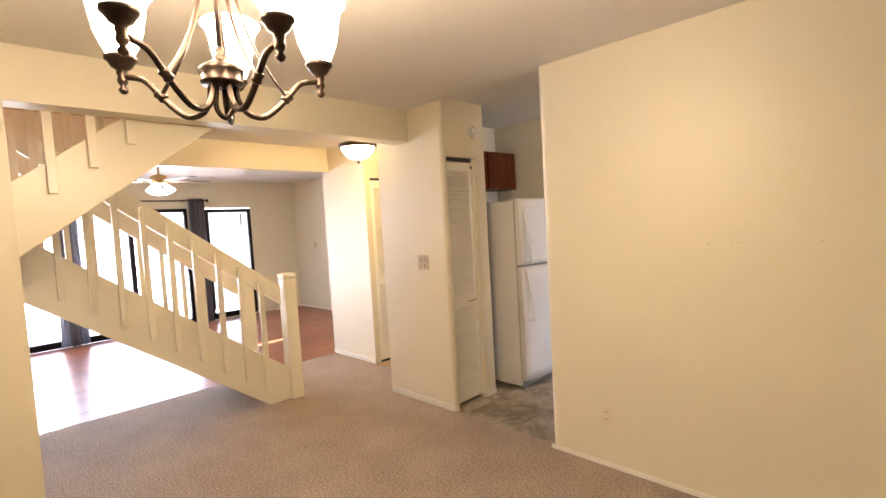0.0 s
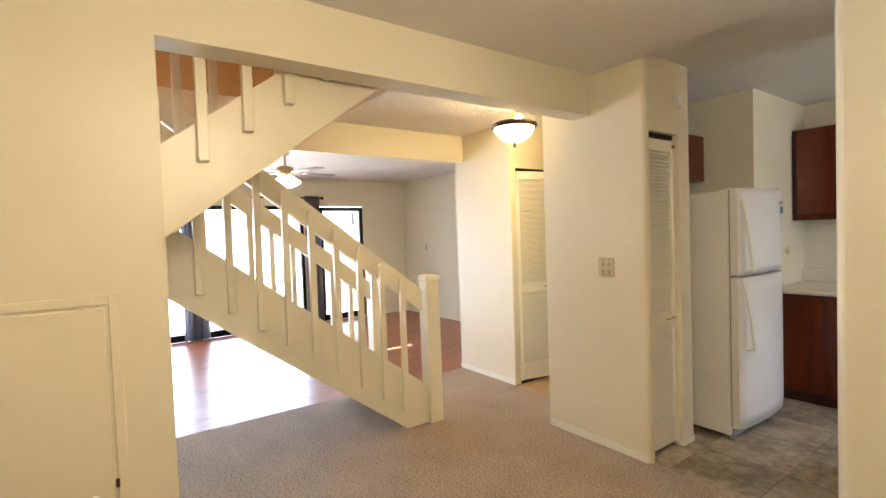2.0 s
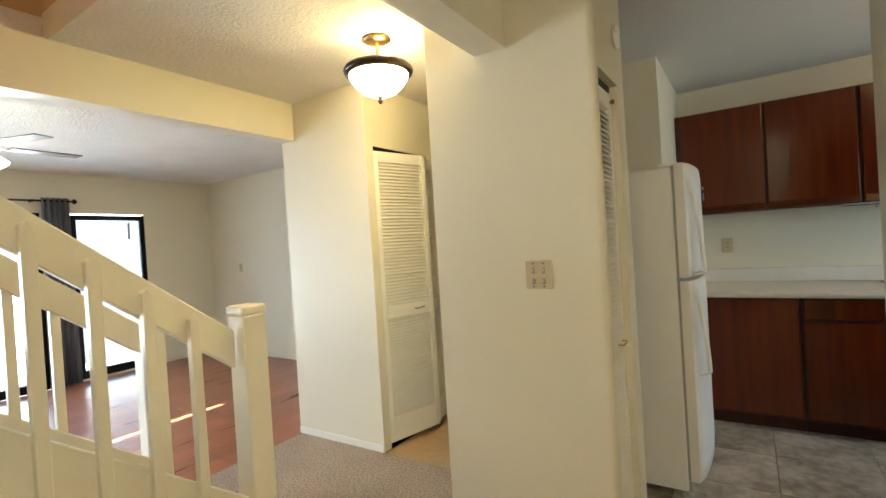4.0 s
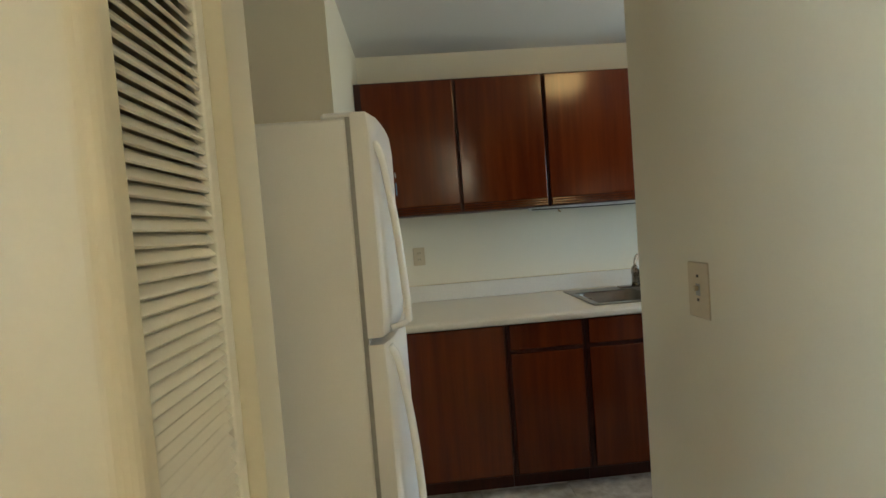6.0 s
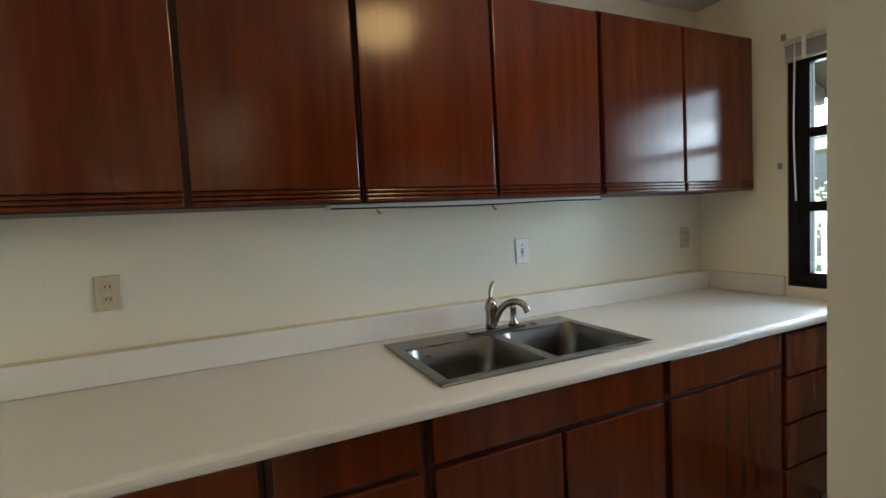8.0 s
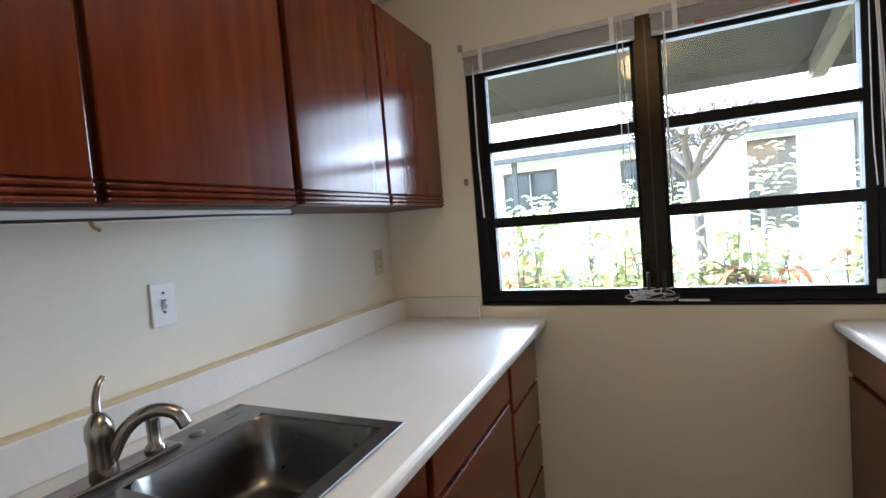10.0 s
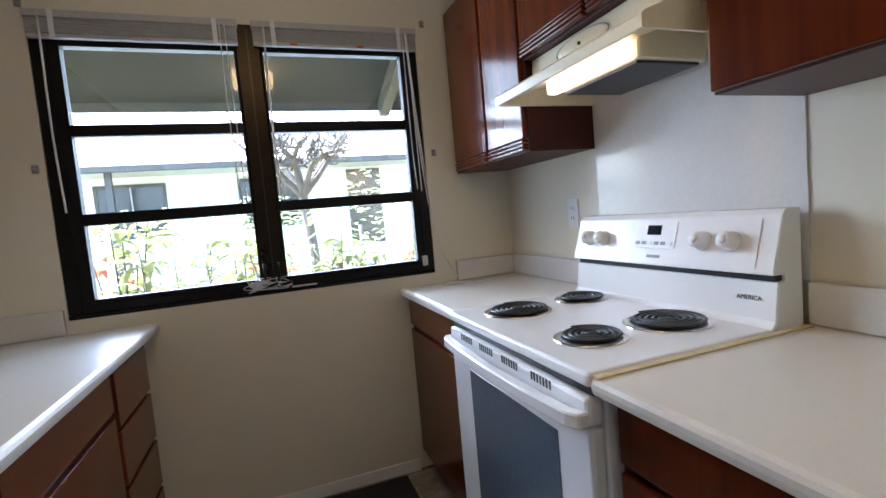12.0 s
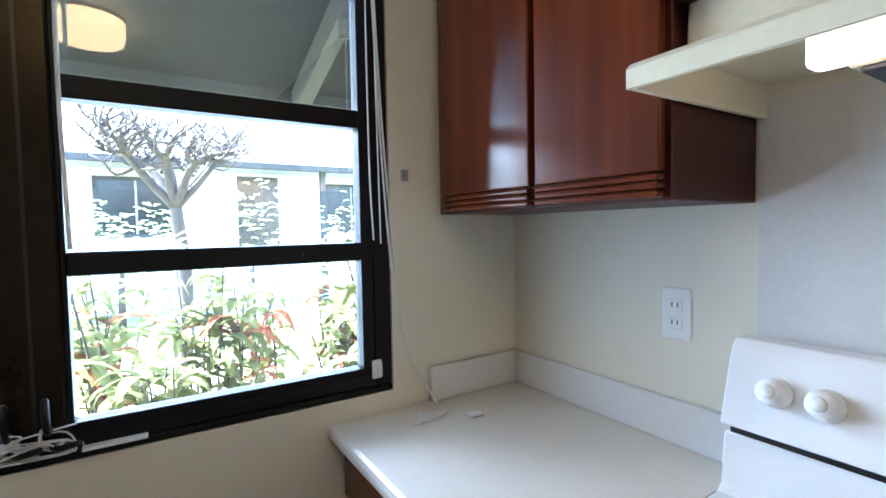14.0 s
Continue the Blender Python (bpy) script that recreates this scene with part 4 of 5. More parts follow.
def bowl(x0, x1, y0, y1, zt, depth, r=0.06):
    """An open steel basin with rounded corners."""
    def ring(a, z, rr):
        out = []
        xa, xb, ya, yb = x0 + a, x1 - a, y0 + a, y1 - a
        for cx, cy, st in ((xb - rr, yb - rr, 0), (xa + rr, yb - rr, 90), (xa + rr, ya + rr, 180), (xb - rr, ya + rr, 270)):
            for i in range(7):
                w = radians(st + 15 * i)
                out.append((cx + rr * math.cos(w), cy + rr * math.sin(w), z))
        return out
    bm = bmesh.new()
    levels = [(0.0, zt, r), (0.004, zt - 0.006, r), (0.012, zt - depth * 0.5, r), (0.02, zt - depth + 0.03, r), (0.032, zt - depth + 0.008, r), (0.05, zt - depth, r * 0.8), (0.15, zt - depth - 0.004, 0.02)]
    rings = [[bm.verts.new(p) for p in ring(*lv)] for lv in levels]
    for a, b in zip(rings, rings[1:]):
        k = len(a)
        for i in range(k):
            bm.faces.new((a[i], b[i], b[(i + 1) % k], a[(i + 1) % k])).smooth = True
    bm.faces.new(rings[-1])
    return bm


XM = (SX0 + SX1) / 2
rim = bmesh.new()
B1 = (SX0 + 0.035, XM - 0.016, SY0 + 0.035, SY1 - 0.115)
B2 = (XM + 0.016, SX1 - 0.035, SY0 + 0.035, SY1 - 0.115)
bx(rim, SX0, SX1, SY0, B1[2] + 0.006, 0.9105, 0.9175, 0.003)
bx(rim, SX0, SX1, B1[3] - 0.006, SY1, 0.9105, 0.9175, 0.003)
bx(rim, SX0, B1[0] + 0.006, B1[2], B1[3], 0.9105, 0.9172, 0.003)
bx(rim, B1[1] - 0.006, B2[0] + 0.006, B1[2], B1[3], 0.9105, 0.9168, 0.003)
bx(rim, B2[1] - 0.006, SX1, B1[2], B1[3], 0.9105, 0.9172, 0.003)
part("rim", rim, STEEL, sk)
for b in (B1, B2):
    o = part("basin", bowl(*b, 0.916, 0.17), STEEL, sk)
    part("drain", lathe([(0.0, 0.744), (0.02, 0.745), (0.036, 0.748), (0.041, 0.752), (0.043, 0.750)], ((b[0] + b[1]) / 2, (b[2] + b[3]) / 2, 0), 24), CHROME, o)
part("hole_cap", lathe([(0.018, 0.917), (0.018, 0.920), (0.012, 0.923), (0, 0.924)], (-1.32, 2.225, 0), 18), STEEL, sk)
TX, TY = -1.525, 2.225
fa = thing("kitchen_tap", (TX, TY, 0.918), "brushed nickel single-lever kitchen tap", "tap")
part("base", box(TX - 0.11, TX + 0.15, TY - 0.026, TY + 0.026, 0.9175, 0.927, 0.004, 2), NICKEL, fa)
part("body", lathe([(0.026, 0.926), (0.024, 0.95), (0.023, 0.99), (0.026, 1.005), (0.024, 1.03), (0.012, 1.05), (0.0, 1.055)], (TX, TY, 0), 22), NICKEL, fa)
part("lever", rod([(TX, TY, 1.045), (TX + 0.006, TY + 0.012, 1.07), (TX + 0.018, TY + 0.02, 1.098), (TX + 0.032, TY + 0.024, 1.112)], 0.0085, 8, flat=0.7, taper=0.8), NICKEL, fa)
part("spout", rod([(TX + 0.005, TY - 0.005, 0.945), (TX + 0.028, TY - 0.035, 1.01), (TX + 0.055, TY - 0.075, 1.04), (TX + 0.082, TY - 0.11, 1.03), (TX + 0.092, TY - 0.125, 1.0)], 0.014, 12, taper=0.95), NICKEL, fa)
part("side_spray", lathe([(0.022, 0.927), (0.020, 0.937), (0.013, 0.945), (0.014, 0.99), (0.018, 1.0), (0.012, 1.01), (0, 1.012)], (TX + 0.105, TY, 0), 18), NICKEL, fa)

# ---------------------------------------------------------------- range
RX0, RX1 = -1.441, -0.690
rg = thing("electric_range", (-1.07, 0.33, 0.0), "white electric coil range with a raised control panel", "stove")
part("body", box(RX0, RX1, 0.03, 0.615, 0.03, 0.885, 0.004), ENAMEL, rg)
cook = bmesh.new()
bx(cook, RX0 - 0.003, RX1 + 0.003, 0.055, 0.655, 0.886, 0.916, 0.012, 3)
ck = part("cooktop", cook, ENAMEL, rg)
part("door_gap", box(RX0 + 0.006, RX1 - 0.006, 0.60, 0.640, 0.868, 0.885), BLACKPL, rg)
od = part("oven_door", box(RX0 + 0.004, RX1 - 0.004, 0.616, 0.652, 0.225, 0.80, 0.008, 2), ENAMEL, rg)
part("oven_window", box(RX0 + 0.12, RX1 - 0.15, 0.652, 0.6535, 0.33, 0.755, 0.0005), OVENGL, od, "dark glossy oven window")
part("door_head", box(RX0 + 0.004, RX1 - 0.004, 0.616, 0.655, 0.802, 0.866, 0.010, 2), ENAMEL, od)
part("handle", prism([(RX0 + 0.004, 0.650), (RX0 + 0.004, 0.676), (RX0 + 0.03, 0.690), (-1.26, 0.702), (-1.07, 0.706), (-0.88, 0.702), (RX1 - 0.03, 0.690), (RX1 - 0.004, 0.676), (RX1 - 0.004, 0.650), (RX1 - 0.05, 0.664), (-1.07, 0.678), (RX0 + 0.05, 0.664)], "z", 0.806, 0.838, 0.004), ENAMEL, od, "white bowed oven handle")
for gx in (-1.27, -1.12, -0.98, -0.84):
    for i in range(7):
        part("vent_slot", box(gx + i * 0.013 - 0.04, gx + i * 0.013 - 0.034, 0.6545, 0.6562, 0.842, 0.862), BLACKPL, od)
part("bottom_drawer", box(RX0 + 0.004, RX1 - 0.004, 0.616, 0.648, 0.05, 0.215, 0.008, 2), ENAMEL, rg)
for fx, fy in ((RX0 + 0.05, 0.08), (RX1 - 0.05, 0.08), (RX0 + 0.05, 0.57), (RX1 - 0.05, 0.57)):
    part("foot", lathe([(0.016, 0.0), (0.016, 0.03)], (fx, fy, 0), 12), BLACKPL, rg)
bg = part("backguard", prism([(0.030, 0.905), (0.150, 0.905), (0.124, 0.928), (0.112, 1.022), (0.085, 1.024), (0.085, 1.038), (0.130, 1.040), (0.089, 1.178), (0.076, 1.192), (0.030, 1.192)], "x", RX0, RX1, 0.003), ENAMEL, rg)
part("shadow_gap", box(RX0 + 0.01, RX1 - 0.01, 0.086, 0.110, 1.0225, 1.0385), BLACKPL, bg)
TILT = Matrix.Rotation(radians(-73.5), 4, "X")


def on_panel(x, z):
    return (x, 0.130 - (z - 1.040) * (0.041 / 0.138) + 0.001, z)


for kx in (-0.773, -0.845, -1.240, -1.325):
    kn = part("knob", lathe([(0.026, 0.0), (0.026, 0.004), (0.023, 0.007), (0.0225, 0.028), (0.019, 0.034), (0.0, 0.036)], on_panel(kx, 1.115), 22, TILT), ENAMEL, bg, "white control knob")
    part("knob_grip", lathe([(0.012, 0.034), (0.010, 0.039), (0.0, 0.040)], on_panel(kx, 1.115), 12, TILT), ENAMEL, kn)


def panel_box(x0, x1, z0, z1, d):
    q = box(x0, x1, -(z1 - z0) / 2, (z1 - z0) / 2, -0.001, d, 0.0006)
    bmesh.ops.transform(q, matrix=Matrix.Translation(on_panel(0, (z0 + z1) / 2)) @ TILT, verts=q.verts)
    return q


part("clock_panel", panel_box(-1.150, -0.985, 1.088, 1.168, 0.002), WHITEPL, bg)
part("clock_display", panel_box(-1.095, -1.04, 1.128, 1.158, 0.003), DISPLAY, bg)
for i in range(6):
    part("clock_button", panel_box(-1.140 + i * 0.025, -1.124 + i * 0.025, 1.100, 1.110, 0.004), GREYPL if i % 3 else WHITEPL, bg)
part("maker_mark", panel_box(-1.10, -1.05, 1.062, 1.071, 0.0018), GREYPL, bg)


def burner(x, y, r):
    pan = part("drip_pan", lathe([(0.0, 0.910), (r * 0.7, 0.911), (r - 0.004, 0.916), (r + 0.004, 0.9205), (r + 0.009, 0.919), (r + 0.010, 0.9155)], (x, y, 0), 32), CHROME, rg, "chrome drip pan")
    pts = []
    turns = 4 if r < 0.085 else 5
    for i in range(turns * 24 + 1):
        w = 2 * math.pi * i / 24
        rr = 0.016 + (r - 0.020) * i / (turns * 24)
        pts.append((x + rr * math.cos(w), y + rr * math.sin(w), 0.927))
    cm = tube(bmesh.new(), pts, 0.0052, 6, flat=0.75)
    part("pan_bowl", lathe([(0.0, 0.9135), (r * 0.72, 0.9145), (r - 0.010, 0.9195)], (x, y, 0), 28), COIL, pan, "blackened pan bowl")
    part("coil", cm, COIL, pan, "black heating coil")
    part("coil_hub", lathe([(0.014, 0.92), (0.015, 0.929), (0.0, 0.930)], (x, y, 0), 14), COIL, pan)


burner(-0.856, 0.476, 0.100)
burner(-0.836, 0.217, 0.080)
burner(-1.246, 0.254, 0.100)
burner(-1.240, 0.490, 0.080)
em = part("emblem", prism([(-1.372 + 0.038 * math.cos(radians(a)), 0.978 + 0.013 * math.sin(radians(a))) for a in range(0, 360, 15)], "y", 0.1165, 0.1182), WHITEPL, bg, "small oval emblem")
cu = bpy.data.curves.new("emblem_text", "FONT")
cu.body = "AMERICA"
cu.size = 0.0155
cu.extrude = 0.0004
cu.align_x = "CENTER"
cu.align_y = "CENTER"
scratch = new("scratch_text", cu)
text_me = bpy.data.meshes.new_from_object(scratch)
bpy.data.objects.remove(scratch)
bpy.data.curves.remove(cu)
tb = bmesh.new()
tb.from_mesh(text_me)
bpy.data.meshes.remove(text_me)
bmesh.ops.transform(tb, matrix=Matrix(((-1, 0, 0, -1.372), (0, 0, 1, 0.1186), (0, 1, 0, 0.980), (0, 0, 0, 1))), verts=tb.verts)
part("emblem_lettering", tb, BLACKPL, em, "dark raised lettering")
# thin raised rib at the end of the control panel
part("panel_rib", panel_box(RX0 + 0.045, RX0 + 0.048, 1.052, 1.172, 0.0016), ENAMEL, bg)

# splash panel behind the range
structure("trim_splash_panel", box(-1.443, -0.698, 0.0005, 0.005, 1.013, 1.64), SPLASH, "glossy white splash panel behind the range", "splash panel")

# ---------------------------------------------------------------- range hood
hd = thing("range_hood", (-1.075, 0.0, 1.6), "almond enamel range hood with its lamp on", "range hood")
HX0, HX1 = -1.385, -0.700
part("canopy", prism([(0.002, 1.668), (0.262, 1.668), (0.264, 1.68), (0.258, 1.763), (0.002, 1.763)], "x", HX0, HX1, 0.003), ALMOND, hd)
part("visor", prism([(0.25, 1.655), (0.402, 1.612), (0.410, 1.603), (0.416, 1.604), (0.416, 1.632), (0.406, 1.641), (0.275, 1.692), (0.250, 1.692)], "x", HX0, HX1), ALMOND, hd)
for sx in (HX0, HX1 - 0.010):
    part("skirt", prism([(0.002, 1.605), (0.402, 1.604), (0.402, 1.612), (0.249, 1.655), (0.249, 1.667), (0.002, 1.667)], "x", sx, sx + 0.010), ALMOND, hd)
part("lamp_box", box(-1.240, -0.915, 0.06, 0.290, 1.592, 1.667, 0.004), ALMOND, hd)
part("lens", box(-1.225, -0.885, 0.291, 0.330, 1.593, 1.650, 0.008, 2), HOODGLOW, hd, "lit frosted lens")
part("filter", box(-1.228, -0.927, 0.075, 0.286, 1.584, 1.5915, 0.002), FILTERGREY, hd, "dark grease filter")
ovm = Matrix.Translation((-0.985, 0.2645, 1.722)) @ Matrix.Diagonal((1.0, 1.0, 0.25, 1.0))
ob_ = lathe([(0.0, 0.004), (0.10, 0.004), (0.118, 0.0015), (0.122, -0.004)], (0, 0, 0), 40, Matrix.Rotation(radians(-90), 4, "X"))
bmesh.ops.transform(ob_, matrix=ovm, verts=ob_.verts)
ov = part("grille_plate", ob_, ALMOND, hd, "oval pressed plate")
part("rim", rod([(-0.985 + 0.124 * math.cos(q * math.pi / 16), 0.2645, 1.722 + 0.031 * math.sin(q * math.pi / 16)) for q in range(33)], 0.0022, 5, 2), GREYPL, ov)
part("stud", lathe([(0.005, 0.0), (0.005, 0.006), (0.0, 0.007)], (-0.985, 0.268, 1.722), 10, Matrix.Rotation(radians(-90), 4, "X")), BRONZE, ov)
part("switch", box(-1.33, -1.31, 0.262, 0.272, 1.705, 1.735, 0.002), GREYPL, hd)


# ---------------------------------------------------------------- kitchen window
w1 = structure("window_1", box(0.10, 0.149, WY0, WY1, WZ0 - 0.001, WZ0 + 0.018), WINFRAME, "bronze two-leaf kitchen window, each leaf with three panes", "window")
MY0, MY1 = 1.152, 1.248
FX0, FX1 = 0.026, 0.10
for y0, y1, z0, z1 in ((WY0 + 0.001, WY0 + 0.05, WZ0 + 0.019, WZ1 - 0.001), (WY1 - 0.05, WY1 - 0.001, WZ0 + 0.019, WZ1 - 0.001), (WY0 + 0.05, MY0, WZ1 - 0.06, WZ1 - 0.001), (MY1, WY1 - 0.05, WZ1 - 0.06, WZ1 - 0.001), (WY0 + 0.05, MY0, WZ0 + 0.019, WZ0 + 0.055), (MY1, WY1 - 0.05, WZ0 + 0.019, WZ0 + 0.055)):
    part("window_frame", box(FX0, FX1, y0, y1, z0, z1, 0.003), WINFRAME, w1)
part("window_sill", box(0.021, 0.099, WY0 + 0.001, WY1 - 0.001, WZ0 + 0.001, WZ0 + 0.018, 0.004), WINFRAME, w1)
part("centre_post", box(FX0 - 0.006, FX1, MY0, MY1, WZ0 + 0.019, WZ1 - 0.001, 0.004), MULLION, w1, "worn bronze centre post with a sheen")
part("post_groove", box(FX0 - 0.0065, FX0 - 0.0055, (MY0 + MY1) / 2 - 0.003, (MY0 + MY1) / 2 + 0.003, WZ0 + 0.03, WZ1 - 0.02), BLACKPL, w1)
for ya, yb, sa, sb in ((WY0 + 0.05, MY0, 0.032, 0.010), (MY1, WY1 - 0.05, 0.010, 0.042)):
    za, zb = WZ0 + 0.055, WZ1 - 0.06
    sash = part("sash", boxes((0.03, 0.075, ya, ya + sa, za, zb, 0.002), (0.03, 0.075, yb - sb, yb, za, zb, 0.002)), WINFRAME, w1)
    part("sash_rail", box(0.03, 0.075, ya + sa, yb - sb, zb - 0.052, zb, 0.002), WINFRAME, sash)
    part("sash_rail", box(0.03, 0.075, ya + sa, yb - sb, za, za + 0.015, 0.002), WINFRAME, sash)
    part("glazing_bar", box(0.028, 0.077, ya + sa, yb - sb, 1.326, 1.373, 0.003), WINFRAME, sash)
    part("glazing_bar", box(0.028, 0.077, ya + sa, yb - sb, 1.673, 1.719, 0.003), WINFRAME, sash)
    for z0, z1 in ((za + 0.015, 1.326), (1.373, 1.673), (1.719, zb - 0.052)):
        g = part("pane", box(0.052, 0.056, ya + sa, yb - sb, z0, z1), DUSTY, sash)
        g.visible_shadow = False
for yc in (1.178, 1.236):
    part("latch", rod([(0.02, yc, 1.035), (-0.012, yc, 1.04), (-0.026, yc, 1.085), (-0.018, yc, 1.10), (-0.010, yc, 1.05)], 0.006, 8), BLACKPL, w1, "black casement latch")
    part("crank", rod([(0.02, yc, 1.01), (-0.01, yc - 0.012, 1.005), (-0.03, yc - 0.05, 1.015)], 0.006, 8), BLACKPL, w1)
part("clip", boxes((0.018, 0.026, WY0 + 0.035, WY0 + 0.062, 1.005, 1.055, 0.002), (0.006, 0.018, WY0 + 0.038, WY0 + 0.046, 1.01, 1.05, 0.002)), WHITEPL, w1, "white plastic clip")


def blind(y0, y1, tags):
    t = thing("window_blind", (-0.02, (y0 + y1) / 2, WZ1), "white mini blind pulled up to a tight stack", "blind", "kitchen window blinds")
    part("headrail", box(-0.032, -0.002, y0, y1, 2.108, 2.136, 0.002), BLIND, t)
    for i in range(7):
        part("slat", box(-0.030 + 0.0008 * (i % 2), -0.004, y0 + 0.004, y1 - 0.004, 2.053 + i * 0.0077, 2.0575 + i * 0.0077), BLIND, t)
    part("bottom_rail", box(-0.030, -0.004, y0 + 0.004, y1 - 0.004, 2.034, 2.050, 0.003), BLIND, t)
    for u in (0.12, 0.88):
        yy = y0 + (y1 - y0) * u
        part("ladder_cord", box(-0.034, -0.031, yy - 0.009, yy + 0.009, 2.03, 2.135), CORD, t)
    for yy in tags:
        part("tag", box(-0.0335, -0.0305, yy - 0.016, yy + 0.016, 2.036, 2.046), ORANGE, t, "orange warning tag")
    part("cord", rod([(-0.035, y1 - 0.05, 2.11), (-0.036, y1 - 0.045, 1.7), (-0.03, y1 - 0.05, 1.38)], 0.004, 6), CORD, t, "clear tilt wand")
    part("cord", rod([(-0.034, y0 + 0.07, 2.11), (-0.035, y0 + 0.07, 1.6), (-0.03, y0 + 0.06, 1.38)], 0.0022, 5), CORD, t)
    part("cord", rod([(-0.034, y0 + 0.05, 2.11), (-0.035, y0 + 0.045, 1.6), (-0.03, y0 + 0.04, 1.37)], 0.0022, 5), CORD, t)
    t.location.x += XK
    return t


blind(1.232, 1.962, [])
b2 = blind(0.448, 1.180, [1.01, 0.72])
part("cord", rod([(-0.035, 0.50, 2.11), (-0.036, 0.475, 1.6), (-0.03, 0.43, 1.15), (-0.03, 0.37, 0.99), (-0.05, 0.335, 0.916)], 0.003, 6), CORD, b2)
part("cord", rod([(-0.035, 0.505, 2.11), (-0.037, 0.485, 1.62), (-0.03, 0.46, 1.30)], 0.003, 6), CORD, b2)

random.seed(5)
for yc, zc, n, nm in ((1.22, 0.995, 7, "window"), (0.40, 0.925, 3, "worktop")):
    t = thing("cord_tangle", (-0.02, yc, zc), "tangled white blind cords lying on the window sill" if nm == "window" else "loose ends of white cord lying on the worktop", "cord", kind="")
    for i in range(n):
        pts = []
        for j in range(7):
            pts.append((random.uniform(-0.015, 0.022) if nm == "window" else random.uniform(-0.13, -0.06), yc + random.uniform(-0.09, 0.09) * (1 if nm == "window" else 0.7), (WZ0 + 0.022 if nm == "window" else 0.9135) + random.uniform(0, 0.055 if nm == "window" else 0.004)))
        part("cord", rod(pts, 0.002, 5, 6), CORD, t)
    if nm == "worktop":
        part("cord_end", box(-0.16, -0.135, 0.27, 0.31, 0.9105, 0.919, 0.003), WHITEPL, t)
    else:
        part("cord_card", box(0.0, 0.022, 1.02, 1.13, WZ0 + 0.02, WZ0 + 0.026, 0.001), WHITEPL, t)

# curtain-rod brackets left on the wall
for yy, zz in ((1.978, 2.165), (1.997, 1.553), (0.405, 2.17), (0.400, 1.555)):
    t = thing("wall_bracket", (XK, yy, zz), "small dark metal bracket screwed to the cream wall", "bracket", "brackets beside the window")
    part("bracket_plate", boxes((XK - 0.006, XK, yy - 0.011, yy + 0.011, zz - 0.016, zz + 0.016, 0.002), (XK - 0.016, XK - 0.006, yy - 0.006, yy + 0.006, zz - 0.010, zz + 0.012, 0.002)), GREYPL, t)

mat_ = thing("floor_mat", (-0.3, 1.0, 0.0), "black rubber floor mat by the window wall", "mat")
part("sheet", box(-0.42, -0.03, 0.70, 1.45, 0.0, 0.008, 0.003), MATBLK, mat_)

# ---------------------------------------------------------------- living room
for i, (y0, y1, z0, z1) in enumerate(OP):
    lab = ("bronze sliding glass door to the patio", "bronze sliding glass door with a dark security grille", "tall living room window behind a sheer shade")[i]
    w = structure("window_%d" % (i + 2), box(XW - 0.139, XW - 0.02, y0 + 0.001, y1 - 0.001, z0 + 0.0005, z0 + 0.03), WINFRAME, lab, "sliding door" if i < 2 else "window")
    part("window_frame", boxes((XW - 0.10, XW + 0.004, y0 + 0.001, y0 + 0.055, z0 + 0.031, z1 - 0.001, 0.003), (XW - 0.10, XW + 0.004, y1 - 0.055, y1 - 0.001, z0 + 0.031, z1 - 0.001, 0.003), (XW - 0.10, XW + 0.004, y0 + 0.055, y1 - 0.055, z1 - 0.06, z1 - 0.001, 0.003), (XW - 0.10, XW + 0.004, y0 + 0.055, y1 - 0.055, z0 + 0.031, z0 + 0.10, 0.003)), WINFRAME, w)
    mids = {0: [-2.95], 1: [-0.86], 2: []}[i]
    for ym in mids:
        part("meeting_stile", box(XW - 0.08, XW + 0.002, ym - 0.035, ym + 0.035, z0 + 0.10, z1 - 0.06, 0.003), WINFRAME, w)
    ys = [y0 + 0.055] + mids + [y1 - 0.055]
    for a0, a1 in zip(ys, ys[1:]):
        g = part("pane", box(XW - 0.055, XW - 0.049, a0, a1, z0 + 0.10, z1 - 0.06), GLASS, w)
        g.visible_shadow = False
    if i == 2:
        for k, (s0, s1) in enumerate(((0.0, 0.42), (0.42, 0.80), (0.80, 1.22), (1.22, 1.70))):
            part("shade_fold", box(XW - 0.030 + 0.004 * (k % 2), XW - 0.024 + 0.004 * (k % 2), y0 + 0.06, y1 - 0.06, z1 - 0.06 - s1, z1 - 0.065 - s0, 0.001), SHADEF, w, "sheer white shade fold")
        part("shade_tassel", box(XW - 0.012, XW - 0.004, y1 - 0.20, y1 - 0.17, 1.66, 1.87, 0.002), GREYPL, w)
gr = thing("security_grille", (XW - 0.2, -0.72, 0.0), "black iron security grille outside the glass door", "grille")
for i in range(5):
    yy = -0.80 + 0.045 * i
    part("bar", rod([(XW - 0.20, yy, 0.0), (XW - 0.20, yy, 1.95)], 0.008, 6), BLACKPL, gr)
part("scroll", rod([(XW - 0.20, -0.80, 1.0), (XW - 0.20, -0.72, 1.08), (XW - 0.20, -0.66, 1.0), (XW - 0.20, -0.72, 0.92), (XW - 0.20, -0.76, 0.98)], 0.008, 6), BLACKPL, gr)
part("cross_bar", box(XW - 0.21, XW - 0.19, -0.81, -0.61, 1.2, 1.22), BLACKPL, gr)


